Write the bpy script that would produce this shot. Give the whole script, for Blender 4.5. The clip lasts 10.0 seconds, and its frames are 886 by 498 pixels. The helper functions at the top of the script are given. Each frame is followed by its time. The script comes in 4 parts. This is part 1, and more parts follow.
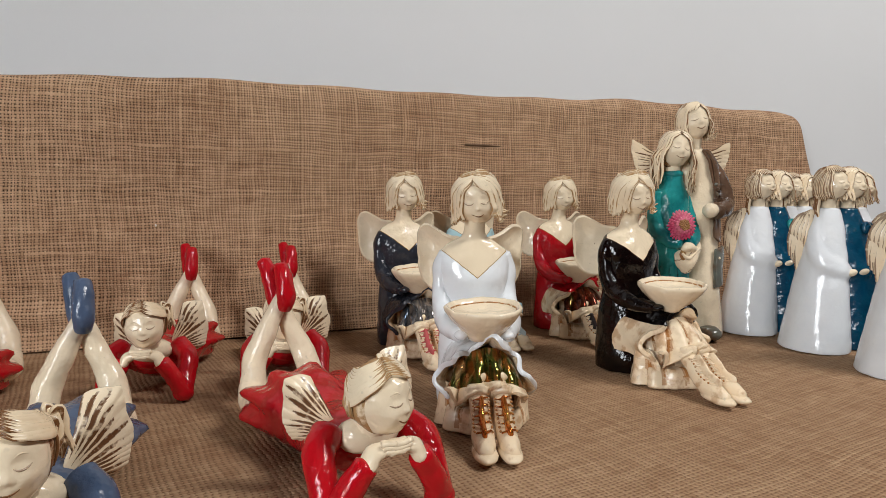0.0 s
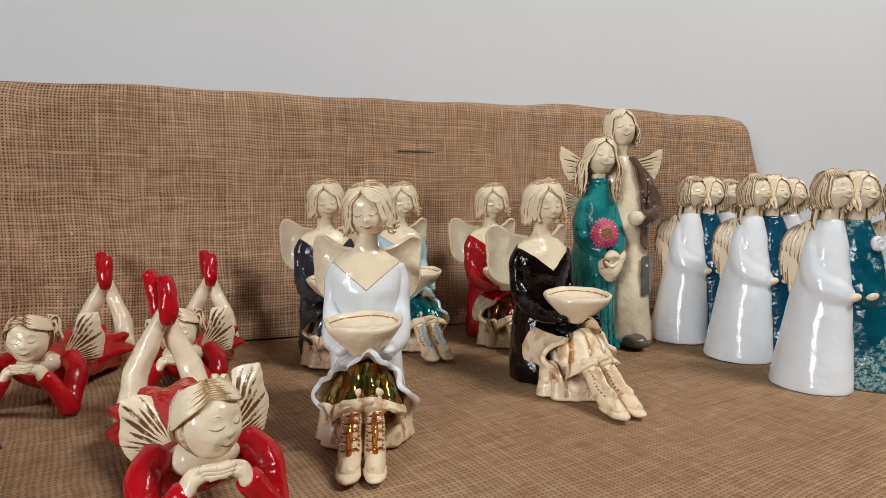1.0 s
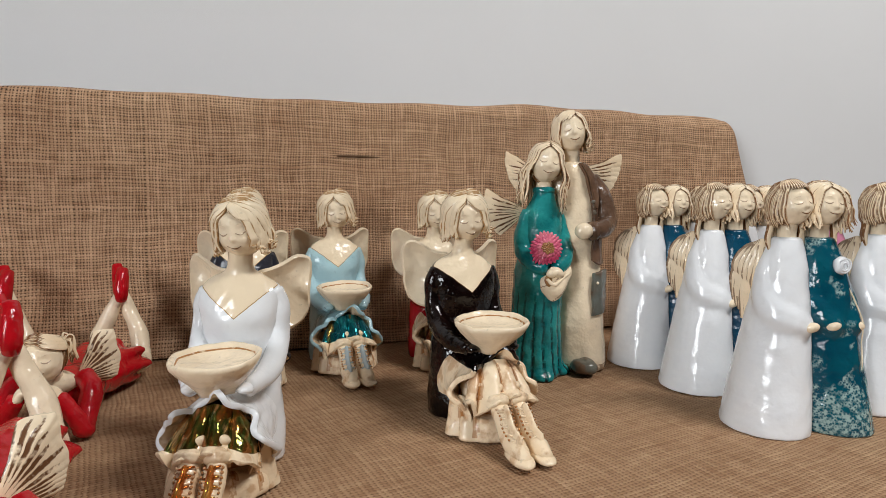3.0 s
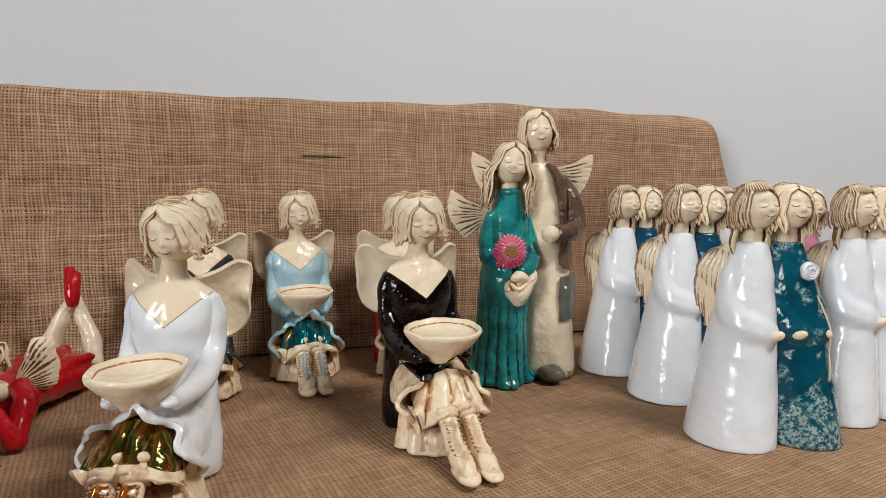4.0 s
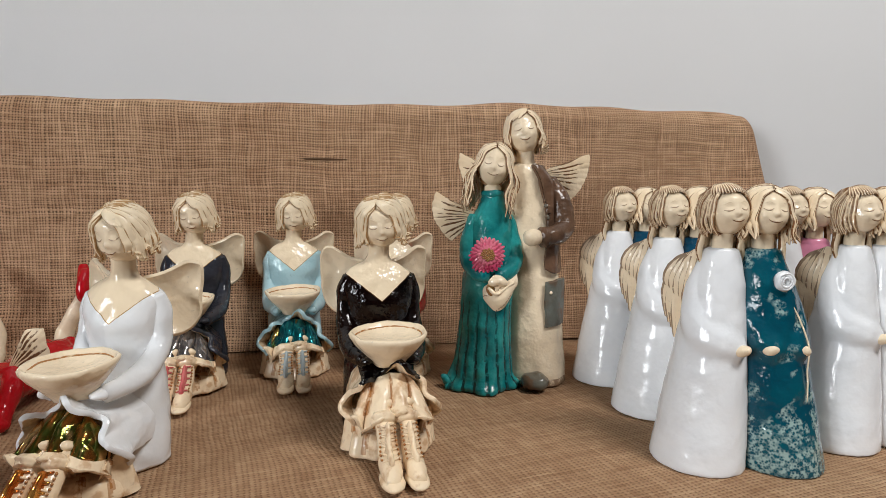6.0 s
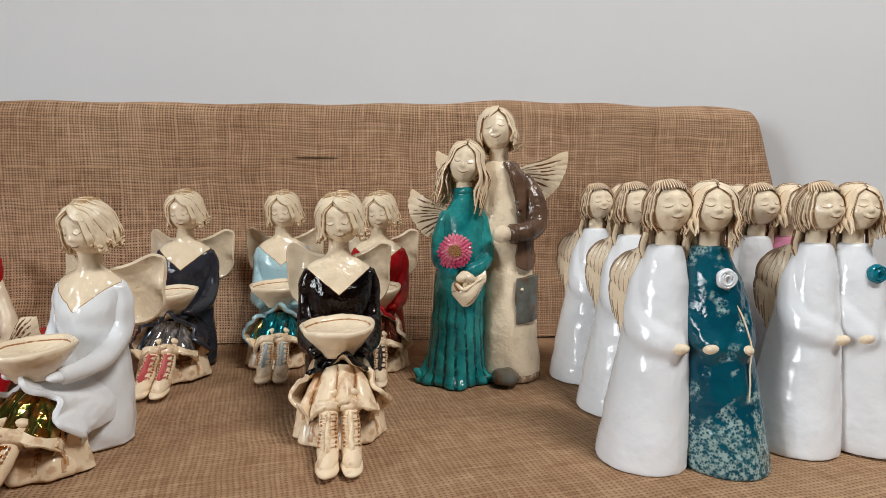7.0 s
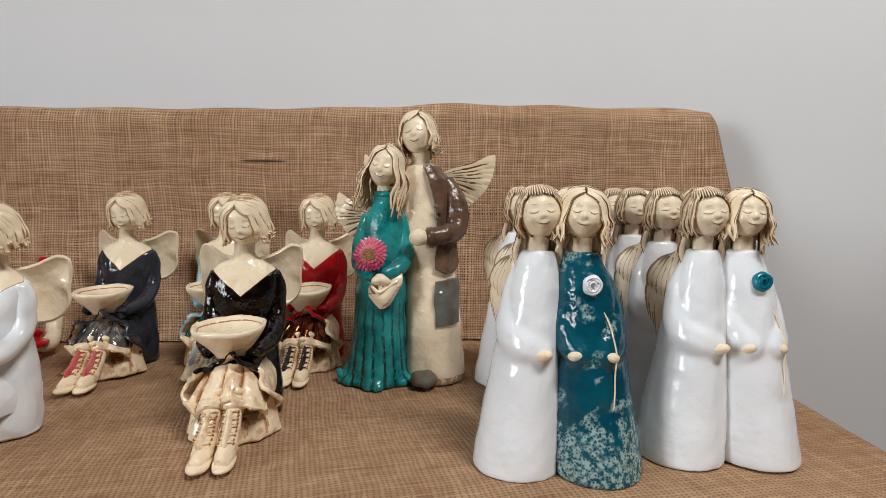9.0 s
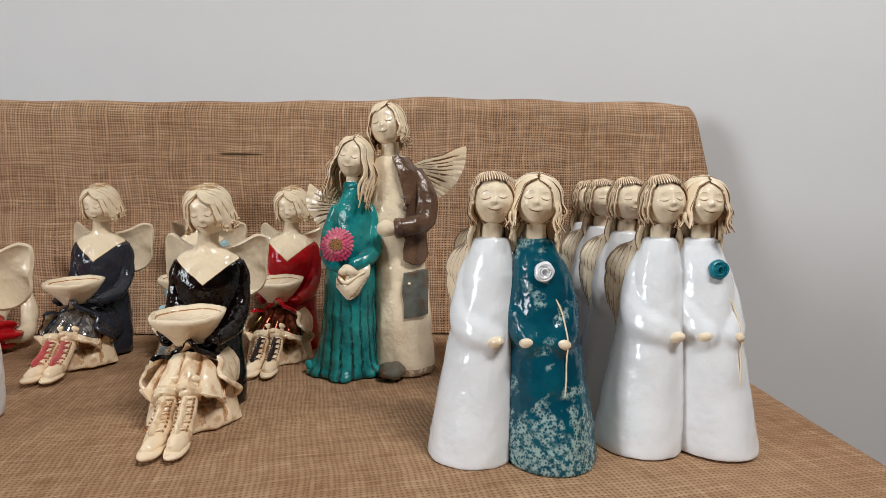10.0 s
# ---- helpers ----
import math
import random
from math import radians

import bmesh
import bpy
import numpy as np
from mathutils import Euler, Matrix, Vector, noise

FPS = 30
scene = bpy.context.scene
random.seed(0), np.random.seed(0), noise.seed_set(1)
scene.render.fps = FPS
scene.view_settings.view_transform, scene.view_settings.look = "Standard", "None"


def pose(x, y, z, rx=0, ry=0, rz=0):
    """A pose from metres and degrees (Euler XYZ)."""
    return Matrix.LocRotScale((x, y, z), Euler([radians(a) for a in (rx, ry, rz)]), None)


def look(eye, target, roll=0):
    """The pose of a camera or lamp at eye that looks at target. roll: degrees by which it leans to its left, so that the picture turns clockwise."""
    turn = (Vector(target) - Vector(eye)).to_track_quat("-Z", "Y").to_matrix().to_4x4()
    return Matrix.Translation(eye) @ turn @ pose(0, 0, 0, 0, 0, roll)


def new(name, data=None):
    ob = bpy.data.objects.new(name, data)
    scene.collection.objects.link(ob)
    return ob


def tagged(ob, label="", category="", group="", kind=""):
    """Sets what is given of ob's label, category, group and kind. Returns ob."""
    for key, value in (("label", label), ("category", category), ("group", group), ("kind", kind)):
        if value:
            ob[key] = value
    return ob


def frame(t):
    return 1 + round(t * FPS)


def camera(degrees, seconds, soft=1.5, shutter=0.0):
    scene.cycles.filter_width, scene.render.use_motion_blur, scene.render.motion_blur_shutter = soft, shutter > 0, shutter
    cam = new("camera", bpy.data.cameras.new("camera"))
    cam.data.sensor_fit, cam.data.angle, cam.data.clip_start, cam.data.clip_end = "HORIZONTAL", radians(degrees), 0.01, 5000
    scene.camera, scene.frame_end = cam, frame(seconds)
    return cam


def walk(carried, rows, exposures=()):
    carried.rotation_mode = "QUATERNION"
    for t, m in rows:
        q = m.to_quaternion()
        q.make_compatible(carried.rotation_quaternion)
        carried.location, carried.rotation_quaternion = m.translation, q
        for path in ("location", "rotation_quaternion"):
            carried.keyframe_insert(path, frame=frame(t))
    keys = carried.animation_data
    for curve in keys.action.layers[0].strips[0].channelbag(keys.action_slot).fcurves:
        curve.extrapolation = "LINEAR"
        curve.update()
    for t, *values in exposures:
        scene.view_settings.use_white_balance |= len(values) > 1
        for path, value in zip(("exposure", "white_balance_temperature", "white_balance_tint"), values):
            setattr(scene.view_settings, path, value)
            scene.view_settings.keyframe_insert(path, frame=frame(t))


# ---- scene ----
cam = camera(71.8, 10.0, soft=0.8)
PATH = [
    (0, (0.045, 0.034, 0.91), (0.695, 1.918, 0.743), 0.5),
    (0.5, (0.091, 0.028, 0.915), (0.753, 1.908, 0.749), 0.5),
    (1, (0.122, 0.015, 0.919), (0.786, 1.894, 0.752), 0.5),
    (1.5, (0.144, 0.009, 0.919), (0.791, 1.894, 0.751), 0.5),
    (2, (0.174, 0.004, 0.918), (0.786, 1.901, 0.748), 0.5),
    (2.5, (0.207, 0.022, 0.926), (0.796, 1.925, 0.754), 0.6),
    (4, (0.273, 0.046, 0.935), (0.86, 1.95, 0.758), 0.7),
    (4.5, (0.297, 0.047, 0.937), (0.866, 1.956, 0.76), 0.7),
    (5, (0.311, 0.042, 0.941), (0.823, 1.967, 0.761), 0.7),
    (5.5, (0.335, 0.038, 0.939), (0.755, 1.985, 0.76), 0.7),
    (7, (0.446, 0.01, 0.938), (0.598, 1.995, 0.75), 0.5),
    (7.5, (0.472, 0.009, 0.938), (0.571, 1.997, 0.749), 0.6),
    (8, (0.498, 0.005, 0.938), (0.56, 1.996, 0.75), 0.6),
    (8.5, (0.534, 0.002, 0.94), (0.574, 1.993, 0.753), 0.6),
    (9, (0.558, 0.0, 0.943), (0.593, 1.991, 0.752), 0.6),
    (9.5, (0.578, 0.0, 0.94), (0.608, 1.991, 0.749), 0.6),
    (10, (0.593, 0.0, 0.933), (0.613, 1.991, 0.748), 0.7),
]
walk(cam, [(t, look(eye, target, roll)) for t, eye, target, roll in PATH])

# ---- world, window light, exposure ----
TOP = 0.752            # height of the cloth on the table
scene.view_settings.exposure = 0.0
world = bpy.data.worlds.new("world")
scene.world = world
world.use_nodes = True
sky = world.node_tree.nodes.new("ShaderNodeTexSky")
sky.sky_type, sky.sun_disc = "NISHITA", False
sky.sun_elevation, sky.sun_rotation = radians(35), radians(200)
world.node_tree.links.new(sky.outputs[0], world.node_tree.nodes["Background"].inputs[0])
world.node_tree.nodes["Background"].inputs[1].default_value = 0.1


def area(name, eye, target, sx, sy, watts, colour):
    lamp = bpy.data.lights.new(name, "AREA")
    lamp.shape, lamp.size, lamp.size_y, lamp.energy, lamp.color = "RECTANGLE", sx, sy, watts, colour
    ob = new(name, lamp)
    ob.matrix_world = look(eye, target)
    return ob


WX, WY0, WY1, WZ0, WZ1 = -1.5, -1.55, -0.7, 1.0, 2.1     # window opening in the left wall
area("window_light", (WX - 0.03, (WY0 + WY1) / 2, (WZ0 + WZ1) / 2), (0, (WY0 + WY1) / 2, (WZ0 + WZ1) / 2), WY1 - WY0, WZ1 - WZ0, 75, (0.92, 0.965, 1.0))
# assumed ceiling lamp, no fixture seen; set to the right to brighten the wall there
area("ceiling_panel_light", (1.4, -0.5, 2.7), (1.4, -0.5, 0), 0.9, 0.3, 47, (0.97, 0.965, 0.955))


# ---- materials ----
def nodes_of(name):
    m = bpy.data.materials.new(name)
    m.use_nodes = True
    nt = m.node_tree
    return m, nt, nt.nodes["Principled BSDF"]


def node(nt, kind, *ins, **props):
    n = nt.nodes.new(kind)
    for k, v in props.items():
        if k == "op":
            n.operation = v
        elif k == "blend":
            n.blend_type = v
        elif k == "data":
            n.data_type = v
    for i, v in enumerate(ins):
        if v is None:
            continue
        if isinstance(v, bpy.types.NodeSocket):
            nt.links.new(v, n.inputs[i])
        else:
            n.inputs[i].default_value = v
    return n


def maths(nt, op, a, b=None, c=None):
    return node(nt, "ShaderNodeMath", a, b, c, op=op).outputs[0]


def mix(nt, f, a, b):
    n = nt.nodes.new("ShaderNodeMix")
    n.data_type = "RGBA"
    for i, v in ((0, f), (6, a), (7, b)):
        if isinstance(v, bpy.types.NodeSocket):
            nt.links.new(v, n.inputs[i])
        else:
            n.inputs[i].default_value = v if i == 0 else (*v[:3], 1)
    return n.outputs[2]


def ramp(nt, f, lo, hi):
    n = nt.nodes.new("ShaderNodeMapRange")
    nt.links.new(f, n.inputs[0])
    n.inputs[1].default_value, n.inputs[2].default_value = lo, hi
    return n.outputs[0]


def noise_of(nt, vec, scale, detail=3.0, rough=0.55):
    n = nt.nodes.new("ShaderNodeTexNoise")
    nt.links.new(vec, n.inputs["Vector"])
    n.inputs["Scale"].default_value, n.inputs["Detail"].default_value, n.inputs["Roughness"].default_value = scale, detail, rough
    return n.outputs[0]


def bump(nt, bsdf, height, strength, distance):
    b = nt.nodes.new("ShaderNodeBump")
    nt.links.new(height, b.inputs["Height"])
    b.inputs["Strength"].default_value, b.inputs["Distance"].default_value = strength, distance
    nt.links.new(b.outputs[0], bsdf.inputs["Normal"])


STAIN = (0.16, 0.058, 0.016)
CREAM = (0.845, 0.695, 0.495)


OXIDE, WASHED = {}, {}


def washed(m, level):
    """The same glaze with oxide, on teal a darker teal, in the grooves: level 1 thin, 2 thick."""
    if m.name not in OXIDE:
        return m
    key = (m.name, level)
    if key not in WASHED:
        colour, second, rough, stain = OXIDE[m.name]
        WASHED[key] = glaze(m.name + ("_thin_oxide", "_thick_oxide")[level - 1], colour, second, rough + 0.06, stain=stain, wash=(0.7, 0.97)[level - 1])
    return WASHED[key]


def glaze(name, colour, second=None, rough=0.05, spots=0.3, stain=STAIN, neck=None, lace=None, line=(0.35, 0.2, 0.06), stains=0.0, wash=0.0, lumps=1.0):
    """Glazed pottery: pooled colour, fine pits, oxide stain where the attribute says so.
    neck = (z, slope): above that V-shaped line the figure is bare cream; lace: pale lace pattern on the cloth."""
    m, nt, bsdf = nodes_of(name)
    co = node(nt, "ShaderNodeTexCoord").outputs["Object"]
    big = noise_of(nt, co, 38, 3)
    fine = noise_of(nt, co, 420, 4)
    col = mix(nt, ramp(nt, big, 0.35, 0.7), colour, second or tuple(c * 0.86 for c in colour))
    pits = ramp(nt, noise_of(nt, co, 210, 2), 0.68, 0.74)
    col = mix(nt, maths(nt, "MULTIPLY", pits, spots), col, tuple(c * 0.45 for c in colour))
    if lace:
        xyz = node(nt, "ShaderNodeSeparateXYZ", co)
        vor = nt.nodes.new("ShaderNodeTexVoronoi")
        nt.links.new(co, vor.inputs["Vector"])
        vor.inputs["Scale"].default_value = 520
        holes = maths(nt, "MULTIPLY", ramp(nt, vor.outputs[0], 0.2, 0.6), ramp(nt, noise_of(nt, co, 260, 2), 0.38, 0.56))
        low = ramp(nt, xyz.outputs[2], 0.065, 0.02)
        high = ramp(nt, xyz.outputs[2], 0.132, 0.142)
        low = maths(nt, "ADD", low, maths(nt, "MULTIPLY", high, 0.8))
        patch = ramp(nt, maths(nt, "ADD", maths(nt, "MULTIPLY", low, 0.22), noise_of(nt, co, 62, 2)), 0.58, 0.66)
        col = mix(nt, maths(nt, "MULTIPLY", patch, holes), col, lace)
    if neck:
        xyz = node(nt, "ShaderNodeSeparateXYZ", co)
        wob = maths(nt, "MULTIPLY", maths(nt, "SUBTRACT", big, 0.5), 0.004)
        edge = maths(nt, "ADD", neck[0], maths(nt, "MULTIPLY", maths(nt, "ABSOLUTE", xyz.outputs[0]), neck[1]))
        d = maths(nt, "ADD", maths(nt, "SUBTRACT", xyz.outputs[2], edge), wob)
        back = maths(nt, "MULTIPLY", maths(nt, "MAXIMUM", maths(nt, "SUBTRACT", xyz.outputs[1], 0.006), 0.0), -1.5)
        d = maths(nt, "ADD", d, back)
        col = mix(nt, ramp(nt, d, -0.0001, 0.0001), col, line)
        col = mix(nt, ramp(nt, d, 0.0006, 0.0009), col, CREAM)
    if stains:
        col = mix(nt, maths(nt, "MULTIPLY", ramp(nt, noise_of(nt, co, 75, 4), 0.52, 0.62), stains), col, stain)
    if wash:
        keep = ramp(nt, noise_of(nt, co, 200, 3), 0.3, 0.46)
        col = mix(nt, maths(nt, "MULTIPLY", keep, wash), col, stain)
    bsdf.inputs["Specular IOR Level"].default_value = 0.42
    OXIDE[name] = (colour, second, rough, stain)
    nt.links.new(col, bsdf.inputs["Base Color"])
    nt.links.new(maths(nt, "ADD", rough, maths(nt, "MULTIPLY", fine, 0.08)), bsdf.inputs["Roughness"])
    mid = noise_of(nt, co, 115, 2)
    bump(nt, bsdf, maths(nt, "ADD", maths(nt, "ADD", maths(nt, "MULTIPLY", big, 2.0), maths(nt, "MULTIPLY", mid, 0.7)), maths(nt, "MULTIPLY", fine, 0.16)), min(0.6 * lumps, 1.0), 0.0019)
    return m


def lustre(name, a, b, c):
    """Streaky metallic glaze."""
    m, nt, bsdf = nodes_of(name)
    co = node(nt, "ShaderNodeTexCoord").outputs["Object"]
    sep = node(nt, "ShaderNodeMapping", co)
    sep.inputs["Scale"].default_value = (3.0, 1.0, 0.5)
    n1, n2 = noise_of(nt, sep.outputs[0], 55, 2), noise_of(nt, co, 160, 3)
    col = mix(nt, ramp(nt, n1, 0.38, 0.5), a, b)
    col = mix(nt, ramp(nt, n1, 0.55, 0.66), col, c)
    col = mix(nt, ramp(nt, n2, 0.55, 0.75), col, tuple(v * 0.3 for v in a))
    nt.links.new(col, bsdf.inputs["Base Color"])
    bsdf.inputs["Metallic"].default_value, bsdf.inputs["Roughness"].default_value = 0.75, 0.12
    bump(nt, bsdf, n2, 0.4, 0.001)
    return m


def burlap(name, ux, uy, tone=1.0, hole=0.5, blue=1.0, pitch=(0.0032, 0.0027), skew=0.0, slack=0.0, tight=1.0):
    """Plain-woven jute: warp and weft over and under each other, threads of uneven thickness. ux, uy: axes of the cloth (0 x, 1 y, 2 z)."""
    m, nt, bsdf = nodes_of(name)
    co = node(nt, "ShaderNodeTexCoord").outputs["Object"]
    wob = node(nt, "ShaderNodeTexNoise", co)
    wob.inputs["Scale"].default_value, wob.inputs["Detail"].default_value = 14, 2
    off = node(nt, "ShaderNodeVectorMath", wob.outputs[1], (0.5, 0.5, 0.5), op="SUBTRACT")
    sc = node(nt, "ShaderNodeVectorMath", off.outputs[0], (0.009, 0.009, 0.009), op="MULTIPLY")
    vec = node(nt, "ShaderNodeVectorMath", co, sc.outputs[0], op="ADD").outputs[0]
    spin = node(nt, "ShaderNodeMapping", vec)
    spin.inputs["Rotation"].default_value = (0, 0, skew)
    xyz = node(nt, "ShaderNodeSeparateXYZ", spin.outputs[0])

    def spaced(q, seed):
        """Threads bunched and spread unevenly across the cloth."""
        c = node(nt, "ShaderNodeCombineXYZ", q, seed, 0.0)
        return maths(nt, "ADD", q, maths(nt, "MULTIPLY", noise_of(nt, c.outputs[0], 0.33, 2), slack))
    u = spaced(maths(nt, "DIVIDE", xyz.outputs[ux], pitch[0]), 1.5)
    v = spaced(maths(nt, "DIVIDE", xyz.outputs[uy], pitch[1]), 7.5)
    fu, fv = maths(nt, "FLOOR", u), maths(nt, "FLOOR", v)

    def thread(cell, along, seed):
        c = node(nt, "ShaderNodeCombineXYZ", cell, maths(nt, "MULTIPLY", along, 0.055), seed)
        return noise_of(nt, c.outputs[0], 1.7, 3, 0.6)
    tu, tv = thread(fu, v, 3.0), thread(fv, u, 9.0)
    su = maths(nt, "POWER", maths(nt, "ABSOLUTE", maths(nt, "SINE", maths(nt, "MULTIPLY", u, math.pi))), tight)
    sv = maths(nt, "POWER", maths(nt, "ABSOLUTE", maths(nt, "SINE", maths(nt, "MULTIPLY", v, math.pi))), tight)
    over = maths(nt, "SINE", maths(nt, "MULTIPLY", maths(nt, "ADD", v, fu), math.pi))
    over2 = maths(nt, "SINE", maths(nt, "MULTIPLY", maths(nt, "ADD", maths(nt, "ADD", u, fv), 1.0), math.pi))
    hu = maths(nt, "MULTIPLY", maths(nt, "MULTIPLY", su, maths(nt, "ADD", tu, 0.45)), maths(nt, "MULTIPLY_ADD", over, 0.3, 0.7))
    hv = maths(nt, "MULTIPLY", maths(nt, "MULTIPLY", sv, maths(nt, "ADD", tv, 0.45)), maths(nt, "MULTIPLY_ADD", over2, 0.3, 0.7))
    h = maths(nt, "MAXIMUM", hu, hv)
    tone_big = noise_of(nt, co, 5, 4, 0.65)
    t2 = maths(nt, "ADD", maths(nt, "MULTIPLY", maths(nt, "ADD", tu, tv), 0.5), maths(nt, "MULTIPLY", tone_big, 0.5))
    yarn = mix(nt, ramp(nt, t2, 0.56, 0.95), (0.36 * tone, 0.196 * tone, 0.11 * tone * blue), (0.66 * tone, 0.435 * tone, 0.275 * tone * blue))
    fuzz = noise_of(nt, co, 900, 2)
    yarn = mix(nt, maths(nt, "MULTIPLY", fuzz, 0.35), yarn, (0.3 * tone, 0.17 * tone, 0.09 * tone))
    col = mix(nt, ramp(nt, h, 0.16, 0.66), tuple(hole * tone * q for q in (0.3, 0.15, 0.08)), yarn)
    nt.links.new(col, bsdf.inputs["Base Color"])
    bsdf.inputs["Roughness"].default_value = 0.9
    bsdf.inputs["Specular IOR Level"].default_value = 0.15
    bump(nt, bsdf, h, 0.8, 0.0012)
    return m


def paint(name, colour, rough=0.7, grain=900.0, amount=0.06):
    m, nt, bsdf = nodes_of(name)
    co = node(nt, "ShaderNodeTexCoord").outputs["Object"]
    big, fine = noise_of(nt, co, 1.7, 5), noise_of(nt, co, grain, 2)
    col = mix(nt, ramp(nt, big, 0.3, 0.75), tuple(c * (1 - amount) for c in colour), colour)
    nt.links.new(col, bsdf.inputs["Base Color"])
    bsdf.inputs["Roughness"].default_value = rough
    bump(nt, bsdf, maths(nt, "ADD", fine, big), 0.15, 0.001)
    return m


def planks(name):
    m, nt, bsdf = nodes_of(name)
    co = node(nt, "ShaderNodeTexCoord").outputs["Object"]
    mp = node(nt, "ShaderNodeMapping", co)
    mp.inputs["Scale"].default_value = (1.0, 12.0, 1.0)
    g = noise_of(nt, mp.outputs[0], 6, 5)
    # wood kept dark so that the unseen floor bounces little light
    nt.links.new(mix(nt, g, (0.1, 0.055, 0.03), (0.19, 0.12, 0.065)), bsdf.inputs["Base Color"])
    bsdf.inputs["Roughness"].default_value = 0.45
    bump(nt, bsdf, g, 0.2, 0.001)
    return m


M_WALL = paint("wall_paint", (0.78, 0.775, 0.775))
# unseen ceiling and walls, darkened to cut bounced light and deepen shadows
M_CEIL = paint("ceiling_low_bounce", (0.22, 0.215, 0.21))
M_DIM = paint("unseen_wall_low_bounce", (0.06, 0.055, 0.05))
M_FLOOR = planks("floor_wood")
M_FRAME = paint("white_frame_paint", (0.8, 0.8, 0.78), 0.35)
M_TABLE = planks("table_wood")
M_CLOTH = burlap("burlap_tablecloth", 0, 1, 0.82, 0.78, 0.94, (0.0037, 0.0031), -0.22, 1.2, 0.8)
M_SLUB = paint("dark_jute", (0.11, 0.055, 0.025), 0.95)
# small pale spot on the backdrop
M_FLECK = paint("pale_fleck", (0.75, 0.72, 0.66), 0.9)
M_BACK = burlap("burlap_backdrop", 0, 2, 1.1, 0.15, 1.0, (0.0032, 0.0031), 0.0, 2.2, 1.0)

CLAY = glaze("cream_glaze", CREAM, (0.88, 0.735, 0.54), 0.05, stains=0.09)
WORN = glaze("cream_glaze_stained", CREAM, (0.86, 0.66, 0.44), 0.14, stains=0.5, stain=(0.4, 0.17, 0.05))
HAIR = glaze("hair_glaze", (0.85, 0.71, 0.51), (0.81, 0.65, 0.45), 0.1, stain=(0.42, 0.24, 0.1))
HAIR_B = glaze("hair_glaze_brown_washed", (0.85, 0.7, 0.5), (0.8, 0.6, 0.38), 0.12, stain=(0.17, 0.065, 0.018))
FEATHER = glaze("feather_glaze", (0.87, 0.72, 0.52), (0.82, 0.64, 0.43), 0.16, stain=(0.12, 0.042, 0.012))


# ---- modelling helpers ----
def spline(pts, n):
    """n points along a smooth curve through pts."""
    p = np.asarray(pts, float)
    if len(p) == 2:
        return p[0] + np.linspace(0, 1, n)[:, None] * (p[1] - p[0])
    q = np.vstack([2 * p[0] - p[1], p, 2 * p[-1] - p[-2]])
    out = []
    for s in np.linspace(0, len(p) - 1, n):
        i = min(int(s), len(p) - 2)
        t = s - i
        a, b, c, d = q[i:i + 4]
        out.append(0.5 * (2 * b + (c - a) * t + (2 * a - 5 * b + 4 * c - d) * t ** 2 + (3 * b - a - 3 * c + d) * t ** 3))
    return np.array(out)


def unit(v):
    return v / np.maximum(np.linalg.norm(v, axis=-1, keepdims=True), 1e-9)


def turn(rx=0, ry=0, rz=0):
    return np.array(Euler([radians(a) for a in (rx, ry, rz)]).to_matrix())


